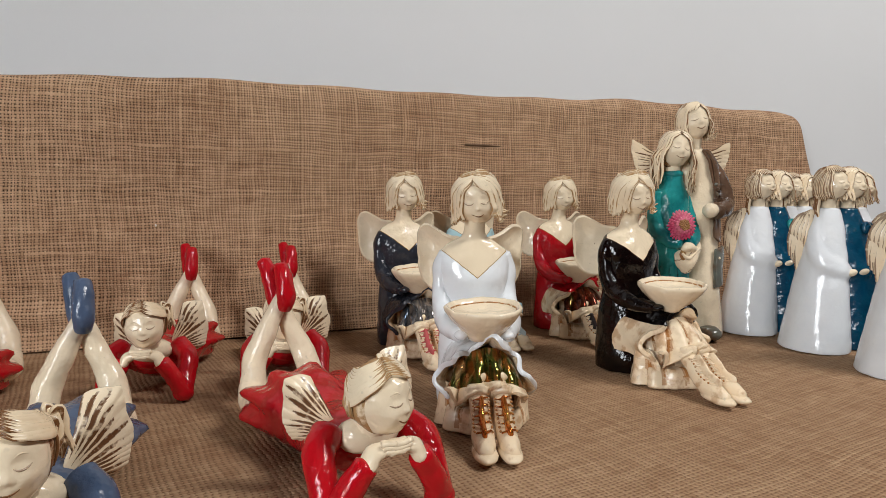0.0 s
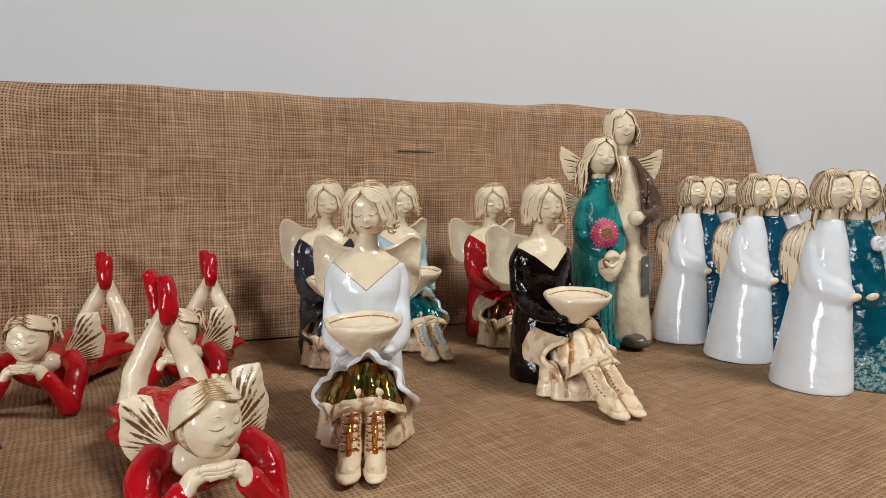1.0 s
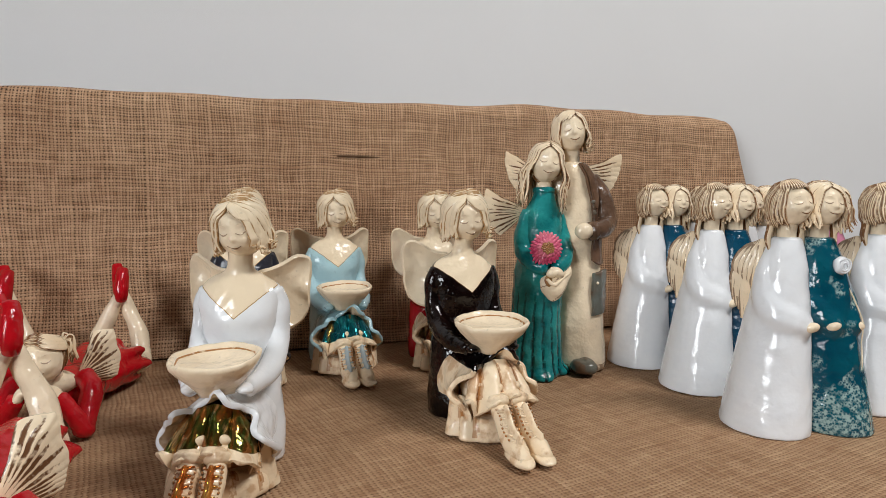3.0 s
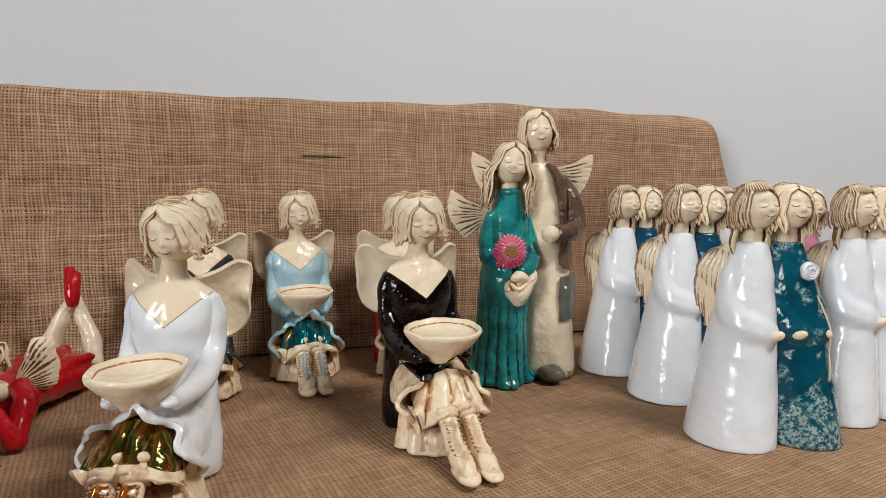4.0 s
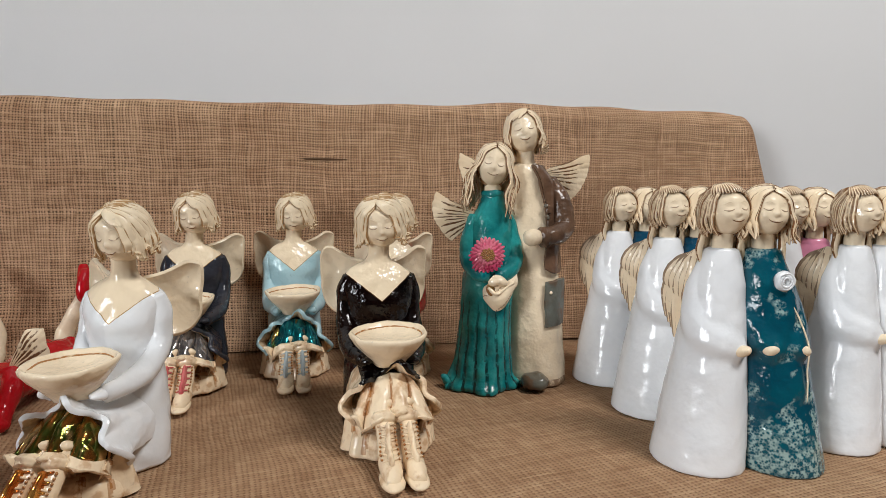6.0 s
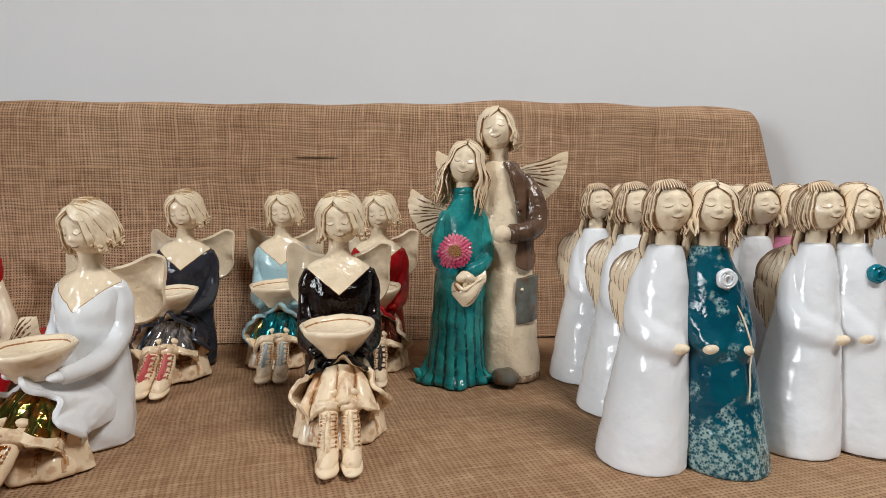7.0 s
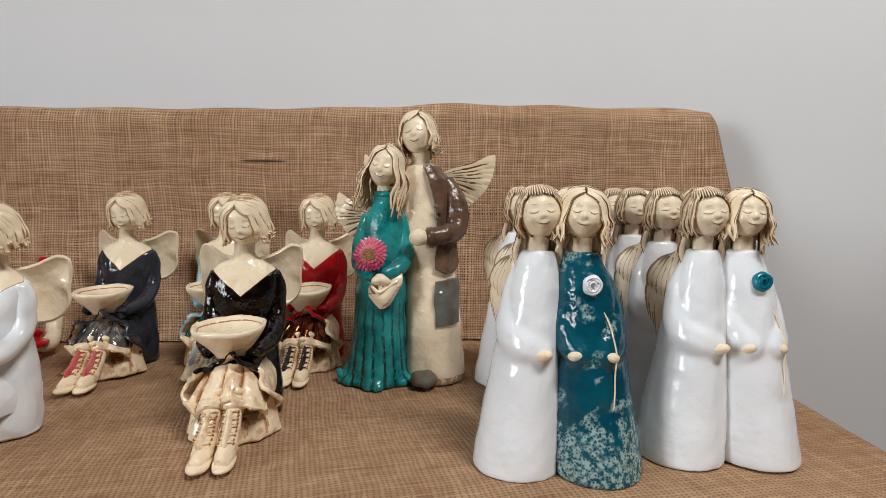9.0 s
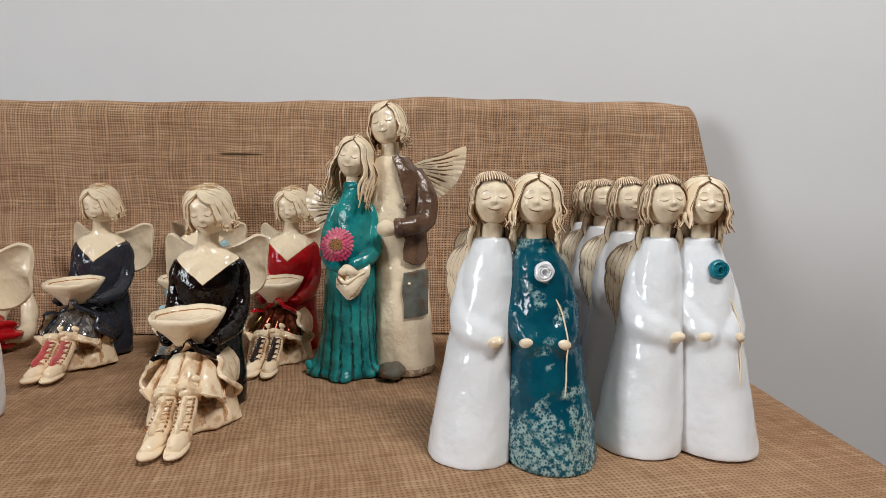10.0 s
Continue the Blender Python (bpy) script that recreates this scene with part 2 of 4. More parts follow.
class Clay:
    """Collects modelled pieces of one figurine into one mesh."""

    def __init__(self):
        self.v, self.f, self.m, self.s, self.n = [], [], [], [], 0

    def grid(self, P, mat, loop=False, stain=0.0, caps=False, where=None):
        """A sheet of points P[i, j]; loop closes j; caps closes the two ends."""
        nu, nv = P.shape[:2]
        st = np.broadcast_to(stain, (nu, nv)).reshape(-1)
        if where is not None:
            P = P @ where[0].T + where[1]
        self.v.append(P.reshape(-1, 3)), self.s.append(st)
        k = self.n
        for i in range(nu - 1):
            for j in range(nv if loop else nv - 1):
                j2 = (j + 1) % nv
                self.f.append((k + i * nv + j, k + i * nv + j2, k + (i + 1) * nv + j2, k + (i + 1) * nv + j))
                self.m.append(mat)
        if caps:
            self.f.append(tuple(k + j for j in range(nv))[::-1]), self.m.append(mat)
            self.f.append(tuple(k + (nu - 1) * nv + j for j in range(nv))), self.m.append(mat)
        self.n += nu * nv

    def shell(self, P, mat, thick, inner=None, stain=0.0, where=None, relief=0.0):
        """A sheet with thickness: a closed skin, its inner side in another glaze if given."""
        du, dv = np.gradient(P, axis=0), np.gradient(P, axis=1)
        nrm = unit(np.cross(du, dv))
        rel = np.broadcast_to(relief, P.shape[:2])[..., None]
        A, B = P + nrm * (thick / 2 + rel), P - nrm * (thick / 2 + rel)
        st = np.broadcast_to(stain, P.shape[:2])
        self.grid(A, mat, stain=st, where=where)
        self.grid(B, mat if inner is None else inner, stain=st, where=where)
        for a, b, s in ((A[0], B[0], st[0]), (A[-1], B[-1], st[-1]), (A[:, 0], B[:, 0], st[:, 0]), (A[:, -1], B[:, -1], st[:, -1])):
            mid = (a + b) / 2
            out = unit(mid - P.reshape(-1, 3).mean(0)) * thick * 0.35
            self.grid(np.stack([a, mid + out, b]), mat, stain=np.stack([s, s, s]), where=where)

    def tube(self, pts, radii, mat, n=10, seg=14, flat=1.0, stain=0.0, up=(0, 0, 1), where=None):
        p = spline(pts, seg)
        r = np.interp(np.linspace(0, 1, seg), np.linspace(0, 1, len(radii)), radii)
        t = unit(np.gradient(p, axis=0))
        side = np.cross(t, np.broadcast_to(np.asarray(up, float), t.shape))
        bad = np.linalg.norm(side, axis=1) < 0.15
        side[bad] = np.cross(t[bad], (1.0, 0.0, 0.0))
        for i in range(1, seg):
            if np.dot(side[i], side[i - 1]) < 0:
                side[i] = -side[i]
        side = unit(side)
        oth = np.cross(t, side)
        a = np.linspace(0, 2 * math.pi, n, endpoint=False)
        ring = p[:, None] + r[:, None, None] * (np.cos(a)[None, :, None] * side[:, None] + flat * np.sin(a)[None, :, None] * oth[:, None])
        tip0, tip1 = p[0] - t[0] * r[0] * 0.6, p[-1] + t[-1] * r[-1] * 0.6
        ring = np.concatenate([tip0 + (ring[:1] - tip0) * 0.45, ring, tip1 + (ring[-1:] - tip1) * 0.45])
        self.grid(ring, mat, True, stain, True, where)

    def ball(self, c, r, mat, rot=None, n=20, m=14, stain=0.0, where=None, shape=None):
        th = np.linspace(0.02, math.pi - 0.02, m)
        ph = np.linspace(0, 2 * math.pi, n, endpoint=False)
        T, F = np.meshgrid(th, ph, indexing="ij")
        D = np.stack([np.sin(T) * np.sin(F), -np.sin(T) * np.cos(F), np.cos(T)], -1)
        P = D * np.broadcast_to(np.asarray(r, float), (3,))
        if shape is not None:
            P = P * (1 + shape(D))[..., None]
        if rot is not None:
            P = P @ rot.T
        self.grid(P + np.asarray(c, float), mat, True, stain, True, where)

    def lathe(self, prof, c, mat, n=36, wob=None, rot=None, where=None):
        """prof: rows of (radius, z)."""
        pr = np.asarray(prof, float)
        a = np.linspace(0, 2 * math.pi, n, endpoint=False)
        k = 1 + (wob(a) if wob else 0 * a)
        P = np.stack([pr[:, :1] * np.sin(a) * k, -pr[:, :1] * np.cos(a) * k, np.repeat(pr[:, 1:], n, 1)], -1)
        if rot is not None:
            P = P @ rot.T
        self.grid(P + np.asarray(c, float), mat, True, 0.0, True, where)

    def loft(self, rows, mat, n=48, seg=40, ripple=None, stain=None, where=None):
        """rows of (z, cx, cy, rx, ry), smoothed; ripple(angle, z) scales the radius."""
        R = spline(rows, seg)
        a = np.linspace(0, 2 * math.pi, n, endpoint=False)
        Z, A = np.meshgrid(R[:, 0], a, indexing="ij")
        k = 1 + (ripple(A, Z) if ripple else 0)
        P = np.stack([R[:, 1:2] + R[:, 3:4] * np.sin(A) * k, R[:, 2:3] - R[:, 4:5] * np.cos(A) * k, Z], -1)
        self.grid(P, mat, True, stain(A, Z) if stain else 0.0, True, where)

    def mesh(self, name, mats, rough=0.0):
        """rough: how far the surface strays from true, as hand-pressed clay does."""
        me = bpy.data.meshes.new(name)
        V = np.concatenate(self.v)
        if rough:
            off = np.array([noise.noise_vector(Vector(p) * 75) * 0.7 + noise.noise_vector(Vector(p) * 210) * 0.25 for p in V])
            V = V + off * rough
            V[:, 2] = np.maximum(V[:, 2], 0.0003)
        me.from_pydata(V.tolist(), [], self.f)
        bm = bmesh.new()
        bm.from_mesh(me)
        bmesh.ops.recalc_face_normals(bm, faces=bm.faces)
        bm.to_mesh(me)
        bm.free()
        n = len(mats)
        st = np.concatenate(self.s)
        level = [sum(st[k] for k in f) / len(f) for f in self.f]
        me.polygons.foreach_set("material_index", [m + n * (2 if q > 0.5 else 1 if q > 0.2 else 0) for m, q in zip(self.m, level)])
        me.polygons.foreach_set("use_smooth", [True] * len(me.polygons))
        for m in [*mats, *mats, *mats]:
            me.materials.append(m)
        return me


def face_shape(D):
    """Relief of a modelled face looking along -y."""
    u, w, front = D[..., 0], D[..., 2], np.clip(-D[..., 1] * 3, 0, 1)

    def g(x, z, sx, sz):
        return np.exp(-((u - x) / sx) ** 2 - ((w - z) / sz) ** 2)
    h = 0.115 * g(0, -0.18, 0.12, 0.1) + 0.05 * g(0, 0.0, 0.085, 0.2)
    h += 0.075 * (g(0.45, -0.3, 0.27, 0.24) + g(-0.45, -0.3, 0.27, 0.24))
    h -= 0.09 * (g(0.37, 0.1, 0.2, 0.13) + g(-0.37, 0.1, 0.2, 0.13))
    h += 0.05 * (g(0.37, 0.06, 0.16, 0.09) + g(-0.37, 0.06, 0.16, 0.09))
    h += 0.09 * g(0, -0.43, 0.2, 0.07) + 0.09 * g(0, -0.56, 0.18, 0.07) - 0.03 * g(0, -0.41, 0.1, 0.04) + 0.06 * g(0, -0.78, 0.25, 0.16)
    h += 0.04 * g(0, 0.5, 0.5, 0.2)
    return h * front


def head(c, at, r, skin, hair, rot, kind, rng, tail=1.25):
    """A modelled head: face, closed lids, smile and hair of combed clay strands. kind: bob, fringe, long, short, pony."""
    W = (rot, np.asarray(at, float))
    r = np.asarray(r, float)
    c.ball((0, 0, 0), r, skin, n=72, m=60, where=W, shape=face_shape)

    def on(u, w, out=1.0):
        D = np.array([u, -math.sqrt(max(0.02, 1 - u * u - w * w)), w])
        return D * r * (out + face_shape(D))
    for sgn in (-1, 1):
        pts = [on(sgn * x, z, 1.0) for x, z in ((0.17, 0.03), (0.29, -0.035), (0.44, -0.04), (0.6, 0.03))]
        c.tube(pts, [0.012 * r[0], 0.03 * r[0], 0.03 * r[0], 0.012 * r[0]], skin, n=6, seg=10, stain=0.45, where=W)
        pts = [on(sgn * x, z, 0.995) for x, z in ((0.2, 0.27), (0.36, 0.33), (0.55, 0.27))]
        c.tube(pts, [0.01 * r[0], 0.03 * r[0], 0.01 * r[0]], skin, n=6, seg=8, where=W)
    pts = [on(x, z, 1.0) for x, z in ((-0.3, -0.42), (-0.15, -0.485), (0, -0.495), (0.15, -0.485), (0.3, -0.42))]
    c.tube(pts, [0.012 * r[0], 0.03 * r[0], 0.034 * r[0], 0.03 * r[0], 0.012 * r[0]], skin, n=6, seg=14, stain=0.6, where=W)
    H = r * np.array([{"bob": 1.13, "long": 1.17, "short": 1.15}.get(kind, 1.1), 1.14, {"fringe": 1.18, "long": 1.15}.get(kind, 1.08)])
    cen = np.array([0, 0.12 * r[1], 0.05 * r[2]])
    ring = np.abs(np.cos(np.linspace(0, 2 * math.pi, 10, endpoint=False))) ** {"fringe": 4, "long": 5, "short": 5}.get(kind, 6)

    def sph(th, az, f=1.0):
        q, a = radians(th), radians(az)
        return cen + np.array([math.sin(q) * math.sin(a), -math.sin(q) * math.cos(a), math.cos(q)]) * H * f

    def strand(pts, w, oxide, flat=0.48):
        m = np.array(pts[len(pts) // 2]) - cen
        w *= 1.12
        c.tube(pts, [w * 0.6, w, w * 1.02, w * 0.98, w * 0.85, w * 0.4], hair, n=10, seg=20, flat=flat, stain=ring * oxide, up=unit(m * np.array([1, 1, 0.35])), where=W)
    # oxide-dark core under the strands
    c.ball(cen, H * 0.975, hair, n=36, m=24, stain=0.7, where=W,
           shape=lambda D: -0.34 * np.clip(-D[..., 1] * 1.6 - 0.15, 0, 1) * np.clip(1.15 - D[..., 2] * 1.2, 0, 1))
    if kind == "pony":
        knot = np.array([0.8, 0.62, 0.62]) * r
        nape = np.array([-0.1, 0.95, 0.35]) * r
        for i in range(10):
            j = rng.uniform(-1.5, 1.5)
            strand([sph(46 - 4.4 * i, -18, 0.97), sph(53 - 4.6 * i + j, 14, 1.03), sph(62 - 4.4 * i + j, 48, 1.05), sph(72 - 4 * i, 84, 1.05), sph(62 - 2 * i, 118, 1.05), knot], r[0] * rng.uniform(0.1, 0.13), 0.85)
            strand([sph(46 - 4.4 * i, -20, 0.97), sph(56 - 4.4 * i + j, -44, 1.03), sph(70 - 4.6 * i + j, -74, 1.05), sph(88 - 5 * i, -108, 1.05), sph(80 - 4 * i, -145, 1.04), nape], r[0] * rng.uniform(0.1, 0.13), 0.85)
        for az in np.linspace(100, 250, 12):
            strand([sph(114, az, 0.98), sph(88, az, 1.03), sph(58, az * 0.7 + 36, 1.04), knot], r[0] * 0.13, 0.9)
        # a loose twisted roll at the knot, falling beside the cheek
        for i in range(9):
            o = np.array([rng.uniform(-1, 1), rng.uniform(-1, 1), rng.uniform(-1, 1)]) * r[0] * 0.12
            q = i * 0.7
            pts = [knot + o * 0.5, knot + np.array([0.16 * math.cos(q) + 0.12, 0.1, 0.16 * math.sin(q) + 0.12]) * r + o, knot + np.array([0.34, 0.1, -0.02]) * r + o, knot + np.array([0.42, 0.0, -0.42]) * r + o, knot + np.array([0.36 + 0.2 * math.cos(q), -0.05, -0.8 - 0.2 * math.sin(q)]) * r + o]
            c.tube(pts, [r[0] * 0.08, r[0] * 0.12, r[0] * 0.13, r[0] * 0.11, r[0] * 0.04], hair, n=10, seg=18, stain=ring * 1.1, where=W)
        return
    low, open0, n, width, oxide, curl = {"bob": (0.9, 40, 15, 0.16, 0.95, 0.11), "fringe": (1.0, 58, 17, 0.112, 0.95, 0.04), "long": (tail, 44, 15, 0.13, 1.1, 0.2), "short": (0.98, 50, 16, 0.13, 1.1, 0.14)}[kind]
    low *= r[2]
    part = {"bob": -14, "fringe": 0, "long": 0, "short": 22}[kind]
    for layer in (0, 1):
        for sgn in (-1, 1):
            for i in range(n if layer == 0 else n // 2):
                f = (i + (0.25 if layer == 0 else rng.random())) / (n if layer == 0 else n / 2)
                az = open0 + (182 - open0) * f + rng.uniform(-2, 2)
                lift = 1.0 + 0.045 * layer + rng.uniform(-0.01, 0.02)
                a = az * sgn
                front = 40 * (1 - f) if kind != "fringe" else 10
                top = sph(front + 3, part * (1 - f) + 6 * sgn, lift - 0.02)
                mids = [sph(front * 0.6 + 28, a * (0.5 + 0.3 * f) + part * 0.3 * (1 - f), lift), sph(66, a * (0.86 + 0.1 * f), lift), sph(93, a, lift)]
                e = mids[-1]
                zl = -low * (rng.uniform(0.62, 1.12) if kind in ("bob", "short") else rng.uniform(0.86, 1.08)) * (1 - (0.1 * (1 - f) if kind == "bob" else 0))
                wave = rng.uniform(-1, 1)
                if kind == "long":
                    side = 0.16 * math.sin(3 * f + 1)
                    full = 1.2 if tail > 2 else 1.0
                    ends = [np.array([e[0] * (1.12 + 0.1 * wave) * full, e[1] * 1.02, e[2] + (zl - e[2]) * 0.33]), np.array([e[0] * (0.92 + side - 0.1 * wave) * full, e[1] * 1.05 - 0.1 * r[0], e[2] + (zl - e[2]) * 0.68]), np.array([e[0] * (1.1 + 0.16 * wave) * full, e[1] * 1.1 - 0.15 * r[0], zl])]
                else:
                    ends = [np.array([e[0] * (1.06 + 0.09 * wave), e[1] * (1 + 0.07 * wave), e[2] + (zl - e[2]) * 0.5]), np.array([e[0] * (0.98 - 0.1 * wave), e[1] * (0.97 - 0.05 * wave), zl])]
                    if kind in ("bob", "short"):
                        k = curl * (1.8 if sgn > 0 else 0.8) * rng.uniform(0.3, 1.3)
                        ends.append(np.array([e[0] * (1 + k), e[1] * (1 + k * 0.3) - 0.05 * r[0], zl - (0.05 - 0.6 * k) * r[2]]))
                strand([top, *mids, *ends], r[0] * width * rng.uniform(0.85, 1.12) * (1 if layer == 0 else 0.8), oxide)
    if kind == "fringe":
        for az in np.linspace(-64, 64, 17):
            strand([sph(6, az, 1.02), sph(28, az * 1.05, 1.06), sph(46, az, 1.07), sph(56 + rng.uniform(-1.5, 3.5), az * 0.97, 1.05)], r[0] * 0.066, 1.15, 0.8)
    elif kind == "short":
        for i in range(7):
            strand([sph(14, 40, 1.04), sph(30, 24 - 8 * i, 1.07), sph(46 + rng.uniform(-3, 5), 10 - 9 * i, 1.06), sph(60 + 1.5 * i + rng.uniform(-3, 4), -4 - 9 * i, 1.03)], r[0] * 0.135, 0.95)
    elif kind == "bob":
        for i in range(6):
            strand([sph(30, -14, 1.02), sph(40 + i, -2 + 5 * i, 1.06), sph(53 + 1.5 * i, 12 + 6 * i, 1.06), sph(68 + 2 * i, 25 + 5.5 * i, 1.06)], r[0] * 0.11, 0.6)
        for i in range(4):
            strand([sph(30, -16, 1.02), sph(46, -27 - 2 * i, 1.05), sph(64, -36 - 3 * i, 1.06), sph(84, -43 - 2 * i, 1.05)], r[0] * 0.11, 0.6)


def wing_fan(c, root, a0, a1, length, mat, ribs, thick=0.0025, depth=0.0, lift=0.0, edge=0.12, strong=0.9, where=None, nu=26, swell=None):
    """A ribbed wing fanned from root, in the plane of x and z; angles in degrees from +x, bent back by depth."""
    per = 11
    nv = ribs * per + 1
    s, q = np.linspace(0.06, 1, nu), np.linspace(0, 1, nv)
    S, Q = np.meshgrid(s, q, indexing="ij")
    A = np.radians(a0 + (a1 - a0) * Q)
    turns = ribs * Q + 0.45 * np.sin(9 * Q + ribs) * np.sin(math.pi * Q)
    wave = np.abs(np.sin(math.pi * turns))
    L = length * (1 - edge * 0.5 * (1 - wave) * S ** 3) * (swell(Q) if swell else 1)
    P = np.stack([S * L * np.cos(A), depth * S ** 2 + lift * Q, S * L * np.sin(A)], -1) + np.asarray(root, float)
    # oxide strokes of uneven length, a few grooves left clean
    dice = random.Random(int(a0 * 7 + a1 * 3) + ribs)
    g = np.clip(np.rint(turns), 0, ribs).astype(int)
    power = np.array([dice.uniform(0.65, 1.5) for _ in range(ribs + 1)])[g]
    start = np.array([dice.uniform(0.12, 0.38) for _ in range(ribs + 1)])[g]
    stop = np.array([dice.uniform(0.78, 1.03) for _ in range(ribs + 1)])[g]
    taper = np.sin(math.pi * np.clip((S - start) / (stop - start), 0, 1)) ** 0.7
    stroke = np.clip(taper * 4, 0, 1)
    c.shell(P, mat, thick * 0.5, stain=np.clip((0.12 + (0.18 + 0.42 * strong) * taper - wave) * 2.6, 0, 1) * power * stroke, where=where, relief=0.00022 * wave * np.clip(0.1 + S, 0, 1))


# ---- figurines ----
def seated_mesh(rng):
    """A girl sitting with a bowl in her lap; slots: dress, cream, hair, stained cream, petticoat, laces, skirt sides."""
    DRESS, SKIN, HR, SLIP, PET, LACE, SKIRT = range(7)
    c = Clay()
    rows = [(0, 0, 0.002, 0.0295, 0.029), (0.012, 0, 0.002, 0.0305, 0.03), (0.035, 0, 0.004, 0.029, 0.028), (0.062, 0, 0.006, 0.0265, 0.024), (0.084, 0, 0.0055, 0.0248, 0.0185),
            (0.1, 0, 0.0045, 0.0275, 0.0185), (0.113, 0, 0.006, 0.0295, 0.0165), (0.122, 0, 0.0075, 0.0265, 0.0135), (0.1285, 0, 0.0075, 0.0175, 0.011), (0.134, 0, 0.0068, 0.0095, 0.009), (0.15, 0, 0.005, 0.008, 0.008)]
    c.loft(rows, DRESS, n=72, seg=64, ripple=lambda A, Z: 0.02 * np.sin(5 * A + 40 * Z) * np.clip(1 - Z / 0.07, 0, 1))
    for s in (-1, 1):
        c.tube([(s * 0.0225, 0.006, 0.119), (s * 0.0255, 0.007, 0.108), (s * 0.0262, 0.004, 0.088), (s * 0.0262, -0.009, 0.074), (s * 0.0235, -0.032, 0.067), (s * 0.018, -0.05, 0.0655)],
               [0.0065, 0.0082, 0.0078, 0.0082, 0.0075, 0.0055], DRESS, n=16, seg=30, up=(0, 1, 0))
        c.ball((s * 0.0165, -0.052, 0.066), (0.006, 0.008, 0.0035), DRESS)
    lap = len(c.v)
    # lap under the dress: a cap of the dress on top, a frilled skirt rim at the sides, cream inside
    for lo, hi, out in ((-1.0, -0.42, SKIRT), (-0.42, 0.42, DRESS), (0.42, 1.0, SKIRT)):
        U, T = np.meshgrid(np.linspace(0, 1, 24), np.linspace(lo, hi, 48), indexing="ij")
        ang = T * radians(102)
        wob = 1 + U ** 3 * (0.1 * np.sin(8 * T + 0.6) + 0.07 * np.sin(15 * T + 1) + 0.03 * np.sin(29 * T))
        rx, rz = (0.0258 + 0.0066 * U ** 5) * wob, (0.0292 + 0.0048 * U ** 7) * wob
        P = np.stack([rx * np.sin(ang), 0.004 - 0.064 * U - 0.006 * U ** 3 * np.sin(11 * T) + 0.008 * T ** 2 * U, np.maximum(0.0285 + rz * np.cos(ang), 0.0015)], -1)
        c.shell(P, out, 0.0036, inner=SLIP)
    # ruffled base slab on the table
    rows = [(0.0, 0, -0.049, 0.0285, 0.0245), (0.003, 0, -0.049, 0.0295, 0.0255), (0.011, 0, -0.048, 0.0285, 0.0245), (0.0155, 0, -0.047, 0.0265, 0.022), (0.0165, 0, -0.046, 0.021, 0.017)]
    c.loft(rows, SLIP, n=96, seg=26, ripple=lambda A, Z: 0.06 * np.sin(5 * A + 1 + 30 * Z) + 0.05 * np.sin(9 * A - 40 * Z), stain=lambda A, Z: np.clip(-np.sin(9 * A - 40 * Z) - 0.4, 0, 1) * np.clip(Z / 0.01, 0, 1))
    # ruffled cream curtain round the legs, open at the front
    U, T = np.meshgrid(np.linspace(0, 1, 18), np.linspace(-1, 1, 120), indexing="ij")
    ang = T * radians(124)
    fold = np.sin(10 * T + 1) + 0.4 * np.sin(19 * T + 2 * U)
    rr = (0.0265 + 0.0035 * U) * (1 + (0.05 + 0.09 * U) * fold)
    P = np.stack([rr * np.sin(ang), -0.046 + 0.95 * rr * np.cos(ang) - 0.002 * np.sin(7 * T) * U, 0.034 * (1 - U) ** 0.9 * (1 - 0.55 * T ** 6) + 0.0006 + 0.002 * (1 - U) * np.sin(12 * T)], -1)
    c.shell(P, SLIP, 0.0026, stain=np.clip(-fold - 0.25, 0, 1) * 0.9 * (1 - np.abs(2 * U - 1)))
    # ribbed core behind the legs, darkened in colour to read as a recess
    rows = [(0.0, 0, -0.036, 0.022, 0.022), (0.02, 0, -0.036, 0.0215, 0.021), (0.034, 0, -0.032, 0.021, 0.021), (0.047, 0, -0.028, 0.02, 0.022)]
    c.loft(rows, SLIP, n=48, seg=20, ripple=lambda A, Z: 0.08 * np.sin(6 * A + 60 * Z), stain=lambda A, Z: np.clip(0.3 - np.sin(6 * A + 60 * Z), 0, 1))
    # petticoat over the knees with a thick ruffled hem
    U, T = np.meshgrid(np.linspace(0, 1, 34), np.linspace(-1, 1, 120), indexing="ij")
    ridge = np.abs(np.sin(T * 6.4 + 0.35 + 0.45 * np.sin(T * 5) + 0.4 * U)) ** 0.65
    hem = np.clip((U - 0.72) / 0.28, 0, 1)
    w = 0.0205 + 0.0085 * U
    P = np.stack([w * np.sin(T * 1.35) / math.sin(1.35), -0.046 - 0.024 * np.sin(0.3 + U * 1.3) * np.cos(T * 1.15) - 0.0165 * (ridge - 0.35) * (0.25 + 0.75 * U) - 0.004 * hem, 0.057 - 0.0265 * U ** 1.1 + (0.014 * ridge - 0.0085) * hem + 0.003 * np.sin(T * 5.6 + 1) * U ** 2 - (0.016 - 0.01 * U) * T ** 2], -1)
    valley = np.clip(1.4 - ridge * 2.0, 0, 1) * np.clip(np.sin(U * 3.3) * 1.5, 0, 1)
    c.shell(P[:27], PET, 0.0022, inner=SLIP, stain=valley[:27])
    c.shell(P[26:], SLIP, 0.003, stain=valley[26:] * 0.6)
